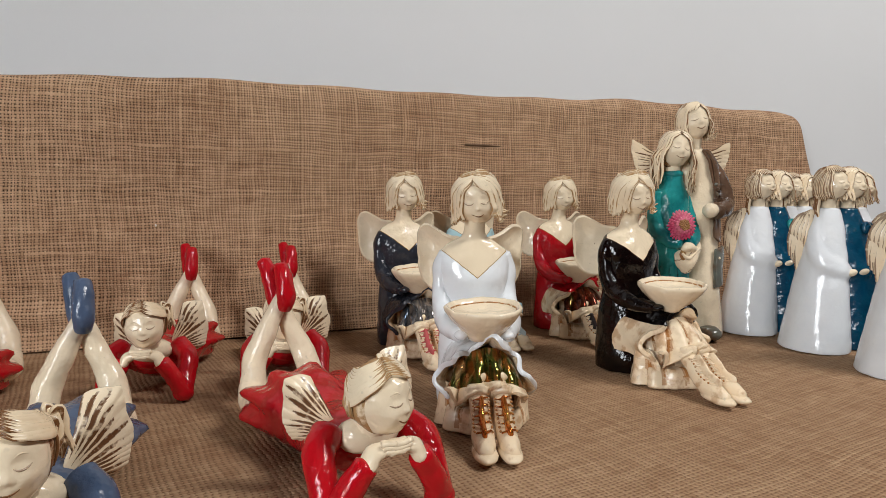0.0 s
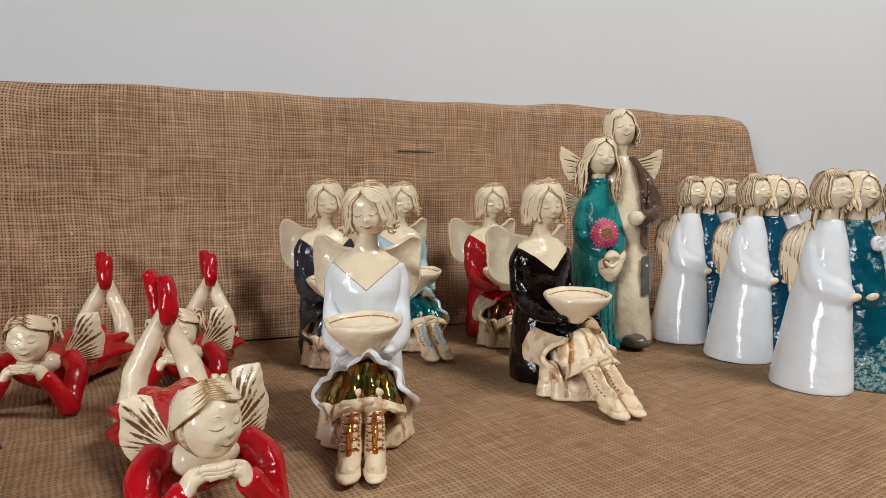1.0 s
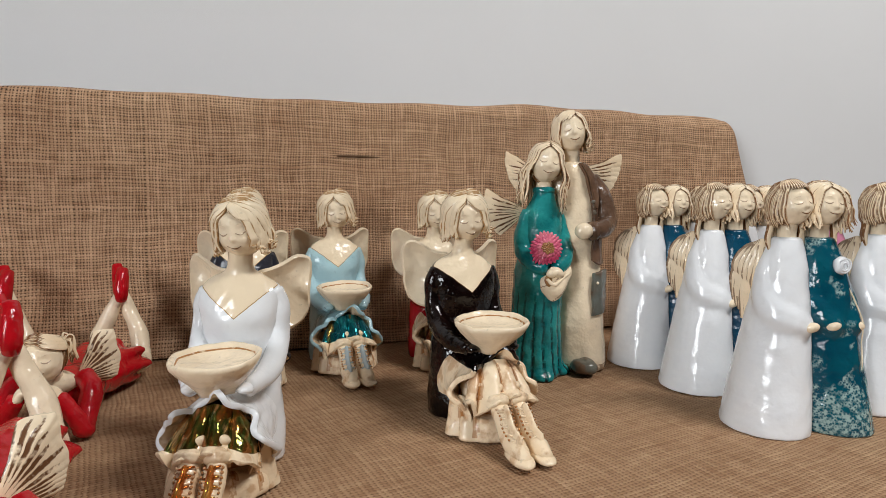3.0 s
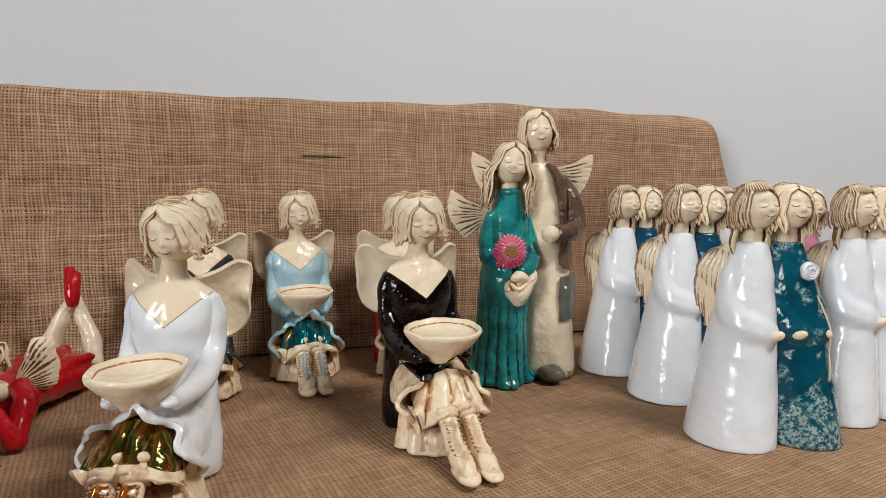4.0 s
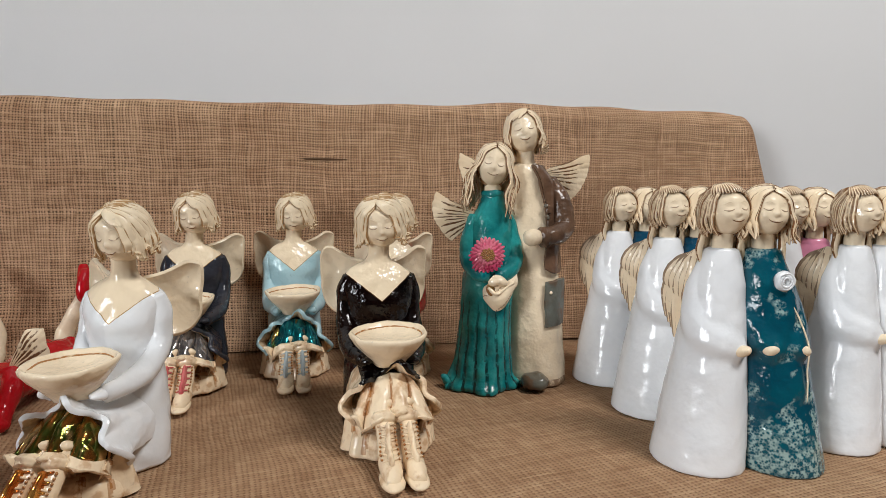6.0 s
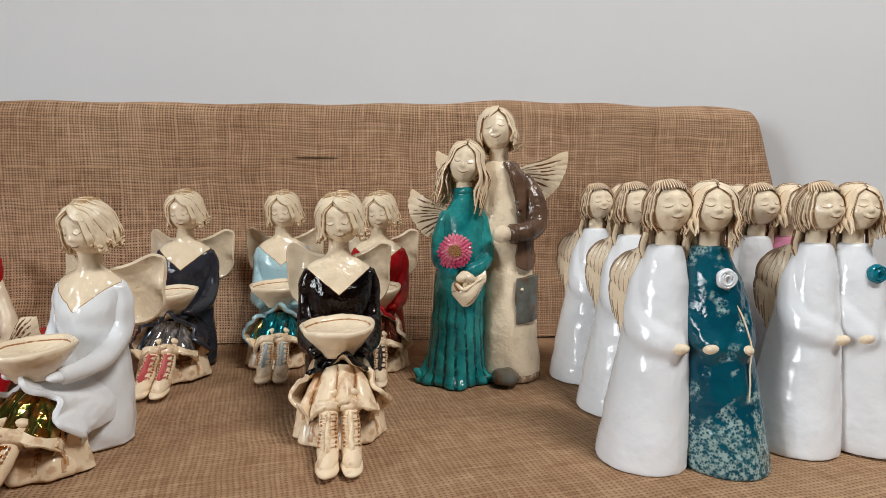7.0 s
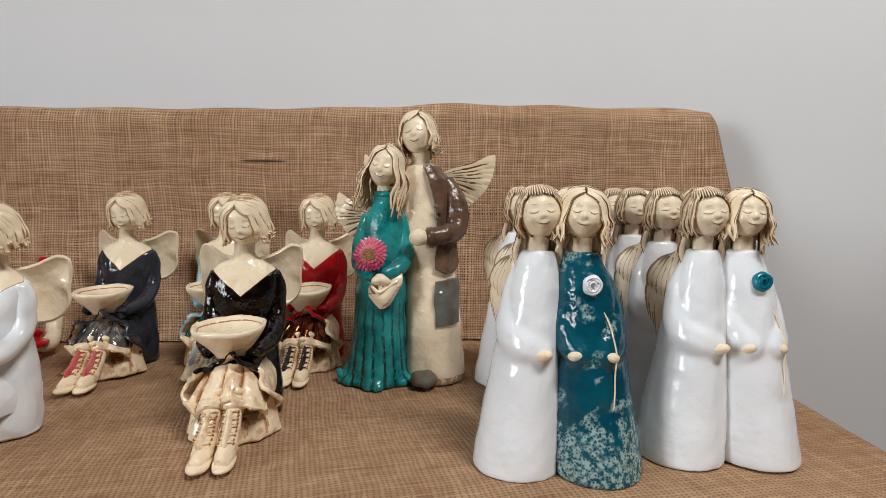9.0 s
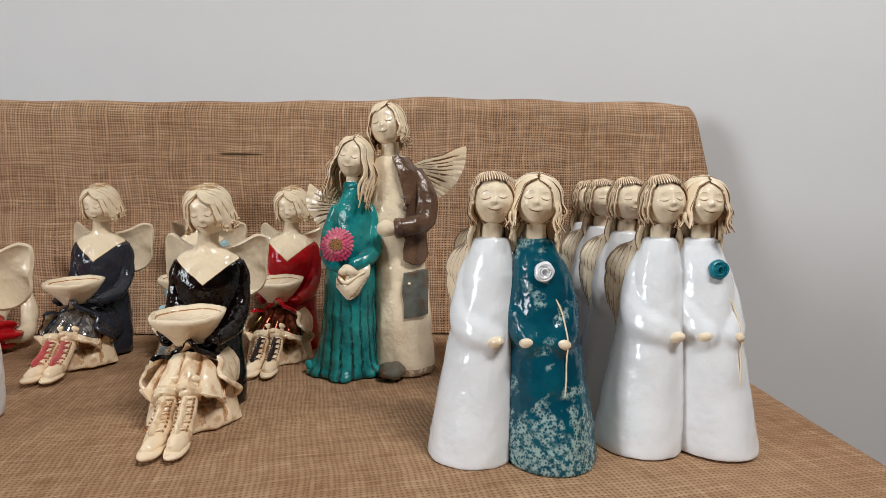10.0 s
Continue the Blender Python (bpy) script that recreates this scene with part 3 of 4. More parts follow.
    # narrow boots side by side, laced, with rolled socks
    for s in (-1, 1):
        x = s * 0.0077
        c.tube([(x * 0.9, -0.064, 0.037), (x, -0.077, 0.0285), (x * 1.0, -0.089, 0.0175), (x * 1.02, -0.1, 0.0102), (x * 1.06, -0.11, 0.0074), (x * 1.1, -0.119, 0.006)],
               [0.0068, 0.0068, 0.0073, 0.0078, 0.0074, 0.005], SLIP, n=20, seg=36, flat=0.92, up=(1, 0, 0))
        c.ball((x * 1.06, -0.1105, 0.004), (0.0079, 0.0168, 0.004), SLIP, stain=0.2)
        c.ball((x * 1.0, -0.0765, 0.0328), (0.0088, 0.0082, 0.0052), SLIP, rot=turn(-38), shape=lambda D: 0.06 * np.sin(7 * D[..., 0]) + 0.05 * np.sin(9 * D[..., 2]))
        c.ball((x * 0.95, -0.0675, 0.0392), (0.0072, 0.0068, 0.0046), SLIP, rot=turn(-35), stain=0.15)
        front = spline([(x, -0.0858, 0.0302), (x, -0.092, 0.0243), (x * 1.02, -0.0992, 0.0182), (x * 1.05, -0.1105, 0.0144)], 10)
        c.tube(front, [0.0052, 0.0062, 0.0062, 0.005], LACE, n=12, seg=16, flat=0.36, up=(1, 0, 0), stain=0.1)
        for i, p in enumerate(front[:-1]):
            d, tilt = 0.0045, 0.001 * (1 if i % 2 else -1)
            c.tube([p + (-d, 0.0012, tilt), p + (0, -0.001, 0.001), p + (d, 0.0012, -tilt)], [0.0007, 0.00095, 0.0007], SLIP if i % 2 else LACE, n=6, seg=7, stain=0.0)
            for e in (-1, 1):
                c.ball(p + (e * 0.0055, 0.0017, 0), 0.0009, SLIP, n=8, m=6, stain=0.6)
    # footed bowl with a recessed well
    prof = [(0.009, 0.0), (0.0115, 0.0004), (0.0128, 0.003), (0.0185, 0.009), (0.0245, 0.0155), (0.028, 0.0205), (0.0286, 0.0232), (0.0274, 0.0243), (0.0256, 0.0236), (0.0247, 0.0208), (0.0222, 0.0192), (0.012, 0.018), (0.001, 0.0178)]
    tip = turn(3, -2)
    c.lathe(prof, (0, -0.047, 0.063), SKIN, n=56, wob=lambda a: 0.022 * np.sin(2 * a + 1) + 0.008 * np.sin(7 * a), rot=tip)
    a = np.linspace(0, 2 * math.pi, 30)
    c.tube(np.stack([0.0246 * np.sin(a), -0.0246 * np.cos(a), np.full(30, 0.0206)], -1) @ tip.T + (0, -0.047, 0.063), [0.0006, 0.0011, 0.0005, 0.0009, 0.0004], SLIP, n=6, seg=64, stain=0.8)
    c.v = c.v[:lap] + [v + np.array([0, -0.005, 0]) for v in c.v[lap:]]
    # smooth petal-like wings swept back from the shoulders
    for s in (-1, 1):
        S, A = np.meshgrid(np.linspace(0.02, 1, 18), np.linspace(0, 360, 73), indexing="ij")
        rad = np.interp(A, [0, 25, 44, 52, 62, 85, 110, 135, 160, 180, 215, 250, 280, 315, 340, 360], [0.0225, 0.0265, 0.0335, 0.035, 0.028, 0.0185, 0.0175, 0.021, 0.026, 0.026, 0.0245, 0.027, 0.0295, 0.0285, 0.0245, 0.0225])
        row = np.convolve(np.tile(rad[-1, :-1], 3), np.ones(5) / 5, "same")[72:144]
        rad = np.append(row, row[0])[None] * S
        q = np.radians(A)
        along, z = 0.0275 + rad * np.cos(q), 0.1155 + rad * np.sin(q)
        x, y = along * 0.85, 0.0135 + 0.55 * along - 0.008 * S ** 2.4
        c.shell(np.stack([s * x, y, z], -1), SKIN, 0.003)
    c.v = [v * np.array([1, 0.96, 1]) for v in c.v]
    head(c, (0.001, 0.0035, 0.1625), (0.0166, 0.0165, 0.0196), SKIN, HR, turn(12, -5, -8), "bob", rng)
    return c


def lying_mesh(rng, face=6):
    """A girl lying on her belly, chin on her hands, shins crossed in the air; slots: dress, cream, hair, wing."""
    DRESS, SKIN, HR, FE = range(4)
    c = Clay()
    # body and spreading skirt along +y
    nu, n = 48, 64
    s = np.linspace(0, 1, nu)
    a = np.linspace(0, 2 * math.pi, n, endpoint=False)
    S, A = np.meshgrid(s, a, indexing="ij")
    w = np.interp(s, [0, 0.08, 0.2, 0.4, 0.55, 0.75, 0.9, 1.0], [0.012, 0.023, 0.026, 0.023, 0.027, 0.033, 0.036, 0.03])[:, None]
    h = np.interp(s, [0, 0.08, 0.2, 0.4, 0.55, 0.75, 0.9, 1.0], [0.008, 0.014, 0.017, 0.016, 0.019, 0.0215, 0.0205, 0.015])[:, None]
    rip = 1 + np.clip((S - 0.45) / 0.55, 0, 1) ** 1.5 * 0.17 * np.sin(9 * A + 0.5 + 2 * S)
    zc = np.interp(s, [0, 0.15, 0.4, 0.7, 1.0], [0.03, 0.026, 0.021, 0.022, 0.02])[:, None]
    P = np.stack([w * np.cos(A) * rip, 0.012 + 0.128 * S + 0.003 * np.sin(5 * A) * S ** 3, np.maximum(zc + h * np.sin(A) * rip, 0.001)], -1)
    c.grid(P, DRESS, True, 0.0, True)
    c.ball((0, 0.014, 0.036), (0.0165, 0.011, 0.0095), SKIN)
    c.tube([(0, 0.014, 0.036), (0, 0.004, 0.05)], [0.009, 0.0075], SKIN)
    for e in (-1, 1):
        c.tube([(e * 0.0195, 0.018, 0.038), (e * 0.0275, 0.008, 0.031), (e * 0.0275, -0.009, 0.0085)], [0.0085, 0.0078, 0.0074], DRESS, n=16, seg=18, up=(1, 0, 0))
        c.tube([(e * 0.0275, -0.009, 0.0085), (e * 0.022, -0.0125, 0.02), (e * 0.0135, -0.0145, 0.033)], [0.0075, 0.0068, 0.006], DRESS, n=16, seg=16, up=(1, 0, 0))
        c.ball((e * 0.0275, -0.009, 0.008), 0.0078, DRESS)
        c.tube([(e * 0.0135, -0.0145, 0.032), (e * 0.009, -0.014, 0.038), (-e * 0.006, -0.016, 0.0412)], [0.0055, 0.0055, 0.0035], SKIN, n=12, seg=14, flat=0.7)
        for k in range(3):
            c.tube([(e * (0.004 - 0.002 * k), -0.018, 0.038 + 0.0016 * k), (-e * (0.006 + 0.001 * k), -0.0185, 0.039 + 0.0018 * k)], [0.0016, 0.0013], SKIN, n=8, seg=6)
        # shin, knee and shoe; the ankles cross
        kx, ax = e * 0.021, -e * 0.0016 + 0.001
        c.tube([(kx, 0.12, 0.018), (kx * 1.1, 0.15, 0.0145), (kx, 0.163, 0.022)], [0.0105, 0.0095, 0.009], SKIN, n=16, seg=14, up=(1, 0, 0))
        c.tube([(kx * 1.02, 0.16, 0.017), (kx * 0.85, 0.169, 0.038), (kx * 0.42, 0.172 + e * 0.002, 0.058), (ax, 0.175 + e * 0.004, 0.082)], [0.0092, 0.0085, 0.0072, 0.005], SKIN, n=16, seg=22, up=(0, 1, 0))
        c.tube([(ax, 0.173 + e * 0.005, 0.074), (ax - e * 0.001, 0.1705 + e * 0.006, 0.081), (ax - e * 0.0016 - 0.001, 0.1755 + e * 0.006, 0.094), (ax - e * 0.003 - 0.003, 0.181 + e * 0.006, 0.104 + e * 0.0015)],
               [0.0054, 0.0064, 0.0066, 0.0046], DRESS, n=16, seg=18, up=(0, 1, 0))
        # ribbed wings with a pointed top
        wing_fan(c, (e * 0.01, 0.03, 0.034), 74 if e > 0 else 112, -14 if e > 0 else 208, 0.03 if e > 0 else 0.0245, FE, 12, thick=0.003, depth=0.012, edge=0.01, strong=1.6,
                 swell=lambda q: np.interp(q, [0, 0.08, 0.2, 0.35, 0.65, 0.85, 1.0], [1.15, 1.3, 1.44, 1.16, 0.93, 0.85, 0.62]))
    head(c, (0.0, -0.0035, 0.0585), (0.0138, 0.014, 0.0165), SKIN, HR, turn(-2, -3, face), "pony", rng)
    return c


def pair_mesh(rng):
    """Two angels side by side, grown together; slots: first dress, second dress, cream, hair, wing, rose, stem."""
    DR1, DR2, SKIN, HR, FE, ROSE, STEM = range(7)
    c = Clay()
    for e, dr, base, top in ((-1, DR1, -0.0275, -0.0155), (1, DR2, 0.0275, 0.0145)):
        def x(z):
            return base + (top - base) * (z / 0.15) ** 0.85
        prof = [(0.0, 0.0262, 0.031), (0.003, 0.0275, 0.0325), (0.02, 0.0268, 0.0305), (0.045, 0.0248, 0.027), (0.075, 0.022, 0.0235), (0.1, 0.0195, 0.02), (0.12, 0.0172, 0.0165), (0.138, 0.0148, 0.0135), (0.1485, 0.012, 0.0105), (0.1508, 0.009, 0.008)]
        arms = ((-1, 0.3),) if e < 0 else ((-1, -0.4), (1, 0.45))

        def sleeves(A, Z):
            """Bell sleeves pressed out of the gown, from the shoulder round to the hands."""
            out = 0.02 * np.sin(3 * A + e + 9 * Z) * np.clip(1 - Z / 0.12, 0, 1)
            F = np.where(A > math.pi, A - 2 * math.pi, A)
            for side, end in arms:
                p = spline([(side * 1.75, 0.139), (side * 1.5, 0.115), (side * 0.95, 0.097), (end, 0.0862)], 26)
                d = np.full(A.shape, 1.0)
                for k, (pa, pz) in enumerate(p):
                    wide = 0.0068 + 0.0032 * math.sin(k / 25 * 2.6)
                    drop = np.where(Z < pz, 0.78, 1.0)
                    d = np.minimum(d, np.hypot((F - pa) * 0.0205, (Z - pz) * drop) / wide)
                out = out + 0.27 * np.exp(-np.clip(d - 0.25, 0, 9) ** 2 * 1.6) * np.clip((0.146 - Z) / 0.02, 0, 1)
            return out
        c.loft([(z, x(z), 0.0, rx, ry) for z, rx, ry in prof], dr, n=110, seg=96, ripple=sleeves)
        c.tube([(x(0.14), 0, 0.14), (x(0.15), -0.0005, 0.15), (x(0.155), -0.001, 0.164)], [0.0085, 0.0068, 0.0068], SKIN, n=16)
        for side, end in arms:
            c.ball((x(0.085) + 0.0275 * math.sin(end), -0.0278 * math.cos(end), 0.0842), (0.0058, 0.0046, 0.0038), SKIN, rot=turn(0, 16 * side, 20 * side))
        if e < 0:
            # folded wing of long feathers at the back of the shoulder
            for row, cnt in ((0, 7), (1, 5)):
                for i in range(cnt):
                    f = i / (cnt - 1)
                    ln = (0.074 - 0.024 * f) * (1 if row == 0 else 0.62) * rng.uniform(0.94, 1.05)
                    x0, y0 = x(0.13) - 0.012, 0.0085 + 0.006 * f
                    fx, fy = -0.005 - 0.009 * f, 0.002 + 0.003 * f
                    pts = [(x0, y0, 0.148 - 0.004 * f), (x0 + fx * 0.7, y0 + fy * 0.5 - 0.002 * row, 0.144 - 0.15 * ln), (x0 + fx * 1.15, y0 + fy - 0.002 * row, 0.146 - 0.55 * ln), (x0 + fx, y0 + fy * 1.1 - 0.001 * row, 0.148 - ln)]
                    c.tube(pts, [0.0026, 0.0038, 0.004, 0.0036, 0.0016], FE, n=12, seg=20, flat=0.55, up=(-0.6, -0.8, 0.0), stain=np.clip(np.abs(np.cos(np.linspace(0, 2 * math.pi, 12, endpoint=False))) ** 3 * rng.choice((0.6, 0.9, 1.3, 1.3)), 0, 1.2) * np.linspace(0.25, 1, 22)[:, None])
        head(c, (x(0.16), -0.003, 0.1758), (0.0143, 0.0145, 0.0158), SKIN, HR, turn(-9, 5 * e, -3 * e), "fringe" if e < 0 else "long", rng)
        # hair falling behind the neck and over the outer shoulder
        for i in range(9):
            q = -1 + i / 4
            bx, by = x(0.155) + 0.0125 * q, 0.0075 * (1 - q * q) + 0.003
            ln = 0.02 + (0.016 * (q > 0.5) if e > 0 else 0.0)
            fwd = 0.011 if e > 0 and q > 0.4 else 0.003
            w = rng.uniform(-0.002, 0.002)
            c.tube([(bx, by, 0.172), (bx + 0.0012 * q + w, by - 0.001 * q * q, 0.162), (bx + 0.002 * q - w, by - fwd * 0.6 * q * q, 0.168 - ln * 0.9), (bx + 0.0035 * q + w, by - fwd * q * q, 0.166 - ln * 1.25)], [0.0016, 0.0026, 0.0026, 0.0012], HR, n=10, seg=16, stain=np.abs(np.cos(np.linspace(0, 2 * math.pi, 10, endpoint=False))) ** 6 * 1.1, up=(0, 1, 0))
    xr = 0.0192
    c.lathe([(0.001, 0), (0.006, 0), (0.0069, 0.002), (0.0064, 0.0045), (0.0042, 0.0052), (0.003, 0.0042), (0.001, 0.004)], (xr - 0.0005, -0.0165, 0.1295), ROSE, n=24, wob=lambda a: 0.05 * np.sin(5 * a), rot=turn(80, 0, 8))
    for k in range(3):
        a = np.linspace(0, 4.4, 14) + k * 2.1
        pts = np.stack([xr + (0.0022 + 0.0016 * k) * np.cos(a), np.full(14, -0.0222), 0.13 + (0.0022 + 0.0016 * k) * np.sin(a)], -1)
        c.tube(pts, [0.0005, 0.0009, 0.0005], ROSE, n=6, seg=18)
    c.tube([(xr, -0.0175, 0.123), (0.03, -0.0205, 0.106), (0.0345, -0.026, 0.088), (0.034, -0.0275, 0.07), (0.0335, -0.0295, 0.05), (0.031, -0.031, 0.03)], [0.0006, 0.0006, 0.0006, 0.0006, 0.0004], STEM, n=7, seg=30)
    c.tube([(0.0, -0.0185, 0.001), (0.0, -0.013, 0.05), (-0.0005, -0.0095, 0.1)], [0.0013, 0.0013, 0.001], STEM, n=8, seg=12, stain=0.4)
    return c


def couple_mesh(rng):
    """A tall couple, she in a pleated gown with a flower, he in a jacket; slots below."""
    TEAL, SKIN, HR, JACK, GREY, FE, PETAL, HEART = range(8)
    c = Clay()
    # his robe
    def mx(z):
        return 0.028 - 0.017 * np.clip(z / 0.22, 0, 1) ** 1.3
    prof = [(0.0, 0.029, 0.029), (0.004, 0.0302, 0.03), (0.03, 0.029, 0.028), (0.08, 0.0272, 0.0255), (0.13, 0.0262, 0.023), (0.175, 0.0262, 0.021), (0.2, 0.0245, 0.0185), (0.212, 0.0185, 0.015), (0.217, 0.011, 0.011)]
    c.loft([(z, mx(z), 0.008, a, b) for z, a, b in prof], SKIN, n=60, seg=54, ripple=lambda A, Z: 0.015 * np.sin(4 * A + 25 * Z), stain=lambda A, Z: np.clip(1 - Z / 0.02, 0, 1) * 0.35)
    c.tube([(mx(0.21), 0.006, 0.206), (mx(0.22), 0.003, 0.23)], [0.0105, 0.0088], SKIN, n=16)
    # jacket, open at the front, with a sleeve across
    U, T = np.meshgrid(np.linspace(0, 1, 40), np.linspace(0, 1, 44), indexing="ij")
    zz = 0.214 - (0.098 + 0.006 * np.sin(T * 9)) * U
    ang = np.radians(12 + 14 * np.sin(U * 3.0) * (1 - T) + 178 * T)
    ra, rb = np.interp(zz, [0.1, 0.175, 0.2, 0.215], [0.0285, 0.0285, 0.027, 0.017]), np.interp(zz, [0.1, 0.175, 0.2, 0.215], [0.0275, 0.024, 0.0215, 0.016])
    P = np.stack([mx(zz) + ra * np.sin(ang), 0.008 - rb * np.cos(ang), zz], -1)
    c.shell(P, JACK, 0.003)
    U, T = np.meshgrid(np.linspace(0, 1, 24), np.linspace(0, 1, 8), indexing="ij")
    zz = 0.214 - 0.045 * U
    ang = np.radians(14 + 12 * np.sin(U * 1.6) + (22 * np.sin(U * math.pi * 0.8 + 0.3)) * T)
    ra, rb = np.interp(zz, [0.16, 0.2, 0.215], [0.0305, 0.029, 0.0195]), np.interp(zz, [0.16, 0.2, 0.215], [0.0265, 0.024, 0.0185])
    c.shell(np.stack([mx(zz) + ra * np.sin(ang), 0.0075 - rb * np.cos(ang) - 0.0015, zz], -1), JACK, 0.0024)
    c.tube([(mx(0.2) + 0.022, 0.006, 0.2), (mx(0.18) + 0.031, 0.001, 0.178), (mx(0.15) + 0.03, -0.008, 0.155), (mx(0.15) + 0.018, -0.02, 0.1485), (mx(0.15) + 0.004, -0.0265, 0.1465)], [0.009, 0.0118, 0.0108, 0.0098, 0.0088], JACK, n=18, seg=32, up=(0, 1, 0))
    c.tube([(mx(0.15) + 0.007, -0.0253, 0.1468), (mx(0.15) + 0.0035, -0.0266, 0.1465)], [0.0098, 0.0098], JACK, n=18, seg=5, up=(0, 0, 1))
    c.ball((mx(0.15) - 0.005, -0.0285, 0.1462), (0.0095, 0.0075, 0.0082), SKIN)
    for z in (0.176, 0.165):
        c.ball((mx(z) + 0.012, -0.0175, z), (0.0022, 0.0012, 0.0022), GREY)
    # patch pocket and shoe
    U, T = np.meshgrid(np.linspace(0, 1, 12), np.linspace(-1, 1, 14), indexing="ij")
    ang = np.radians(36 + 26 * T)
    P = np.stack([mx(0.08) + 0.0298 * np.sin(ang), 0.008 - 0.0282 * np.cos(ang), 0.103 - 0.043 * U + 0.001 * T], -1)
    c.shell(P, GREY, 0.0035)
    c.ball((mx(0.09) + 0.0115, -0.0205, 0.093), (0.0017, 0.0012, 0.0017), SKIN)
    c.ball((0.019, -0.0265, 0.0082), (0.0135, 0.0145, 0.0088), GREY, shape=lambda D: 0.06 * np.sin(6 * D[..., 0]) - 0.12 * np.clip(-D[..., 2] - 0.4, 0, 1))
    # her pleated gown
    def wx(z):
        return -0.03 + 0.0085 * np.clip(z / 0.19, 0, 1)
    prof = [(0.0, 0.0345, 0.0335), (0.004, 0.035, 0.034), (0.014, 0.0305, 0.0295), (0.045, 0.0265, 0.0265), (0.075, 0.025, 0.0265), (0.1, 0.0245, 0.0265), (0.125, 0.0225, 0.023), (0.15, 0.021, 0.0185), (0.165, 0.0185, 0.0155), (0.177, 0.0125, 0.0115), (0.1875, 0.01, 0.0095)]
    pl = lambda A, Z: -np.clip(1 - Z / 0.1, 0, 1) ** 0.6 * 0.055 * (1 - np.abs(np.sin(8.5 * A + 16 * Z))) ** 1.5 + 0.13 * np.clip(1 - Z / 0.016, 0, 1) * np.sin(5 * A + 1.4)
    c.loft([(z, wx(z), -0.006, a, b) for z, a, b in prof], TEAL, n=150, seg=60, ripple=pl, stain=lambda A, Z: np.clip(1 - Z / 0.095, 0, 1) ** 0.5 * np.clip(1.1 - 2.3 * np.abs(np.sin(8.5 * A + 16 * Z)), 0, 1))
    for px, py, s in ((-0.06, -0.01, 0.85),):
        c.tube([(px * 0.75 - 0.006, py * 0.7, 0.03), (px * 0.95, py, 0.012), (px * 1.05, py * 1.15, 0.006), (px * 1.12 - 0.001, py * 1.25, 0.0105)], [0.008 * s, 0.011 * s, 0.0105 * s, 0.006 * s], TEAL, n=14, seg=18, flat=0.6)
    c.tube([(wx(0.18), -0.006, 0.186), (wx(0.19), -0.0075, 0.202)], [0.0088, 0.0078], SKIN, n=16)
    c.lathe([(0.0098, 0), (0.0112, 0.002), (0.0112, 0.005), (0.0098, 0.0065)], (wx(0.185), -0.006, 0.183), TEAL)
    for s in (-1, 1):
        c.tube([(wx(0.165) + s * 0.015, -0.006, 0.165), (wx(0.15) + s * 0.0208, -0.008, 0.145), (wx(0.13) + s * 0.0222, -0.0155, 0.125), (wx(0.12) + s * 0.0155, -0.0275, 0.1155), (wx(0.11) + s * 0.006, -0.036, 0.1105)], [0.007, 0.0078, 0.0084, 0.0082, 0.0074], TEAL, n=18, seg=30, up=(0, 1, 0))
        c.ball((wx(0.11) + s * 0.002 + 0.003, -0.0385, 0.107), (0.0085, 0.0055, 0.0048), SKIN, rot=turn(0, 25 * s, 0))
    # folded cloth pouch under the hands
    U, T = np.meshgrid(np.linspace(0, 1, 22), np.linspace(-1, 1, 26), indexing="ij")
    P = np.stack([wx(0.09) + 0.008 + 0.0155 * T * np.sqrt(np.clip(1 - (U - 0.35) ** 2 * 1.6, 0.05, 1)), -0.036 + 0.007 * T ** 2 - 0.004 * np.sin(U * math.pi), 0.1065 + 0.006 * T - 0.026 * U * (1 - 0.35 * T ** 2)], -1)
    c.shell(P, SKIN, 0.003, stain=np.clip(np.sin(U * 9 + T * 3) - 0.75, 0, 1))
    c.tube([(wx(0.09) - 0.005, -0.0395, 0.1), (wx(0.09) + 0.003, -0.041, 0.0955), (wx(0.09) + 0.02, -0.0375, 0.106)], [0.0014, 0.002, 0.0014], SKIN, n=8)
    c.ball((wx(0.09) - 0.003, -0.0385, 0.0985), (0.0035, 0.0018, 0.006), HEART, rot=turn(0, -20, 0))
    # daisy
    F0, FR = np.array([wx(0.13) - 0.008, -0.0385, 0.1305]), turn(-8, 0, -6)
    for ring, cnt, rad, ln in ((0, 26, 0.0098, 0.0076), (1, 22, 0.0078, 0.006), (2, 16, 0.0058, 0.0046)):
        for i in range(cnt):
            a = 2 * math.pi * (i + 0.5 * ring) / cnt
            R = FR @ turn(0, -math.degrees(a), 0)
            c.ball(F0 + FR @ np.array([rad * math.cos(a), -0.002 * ring, rad * math.sin(a)]), (ln * rng.uniform(0.85, 1.1), 0.0012, 0.0022), PETAL, rot=R, n=10, m=8, stain=0.0)
    for i in range(40):
        a, q = i * 2.4, 0.006 * math.sqrt(i / 40)
        c.ball(F0 + FR @ np.array([q * math.cos(a), -0.0056, q * math.sin(a)]), 0.0011, HEART, n=7, m=5)
    # wings
    wing_fan(c, (0.024, 0.025, 0.206), 20, -50, 0.062, FE, 11, depth=0.008, edge=0.03, strong=0.9, swell=lambda q: np.interp(q, [0, 0.1, 0.5, 1.0], [1.06, 1.04, 0.88, 0.72]))
    wing_fan(c, (0.004, 0.03, 0.2), 152, 196, 0.057, FE, 8, depth=0.004, edge=0.03, strong=0.9, swell=lambda q: np.interp(q, [0, 0.2, 1.0], [1.04, 1.0, 0.75]))
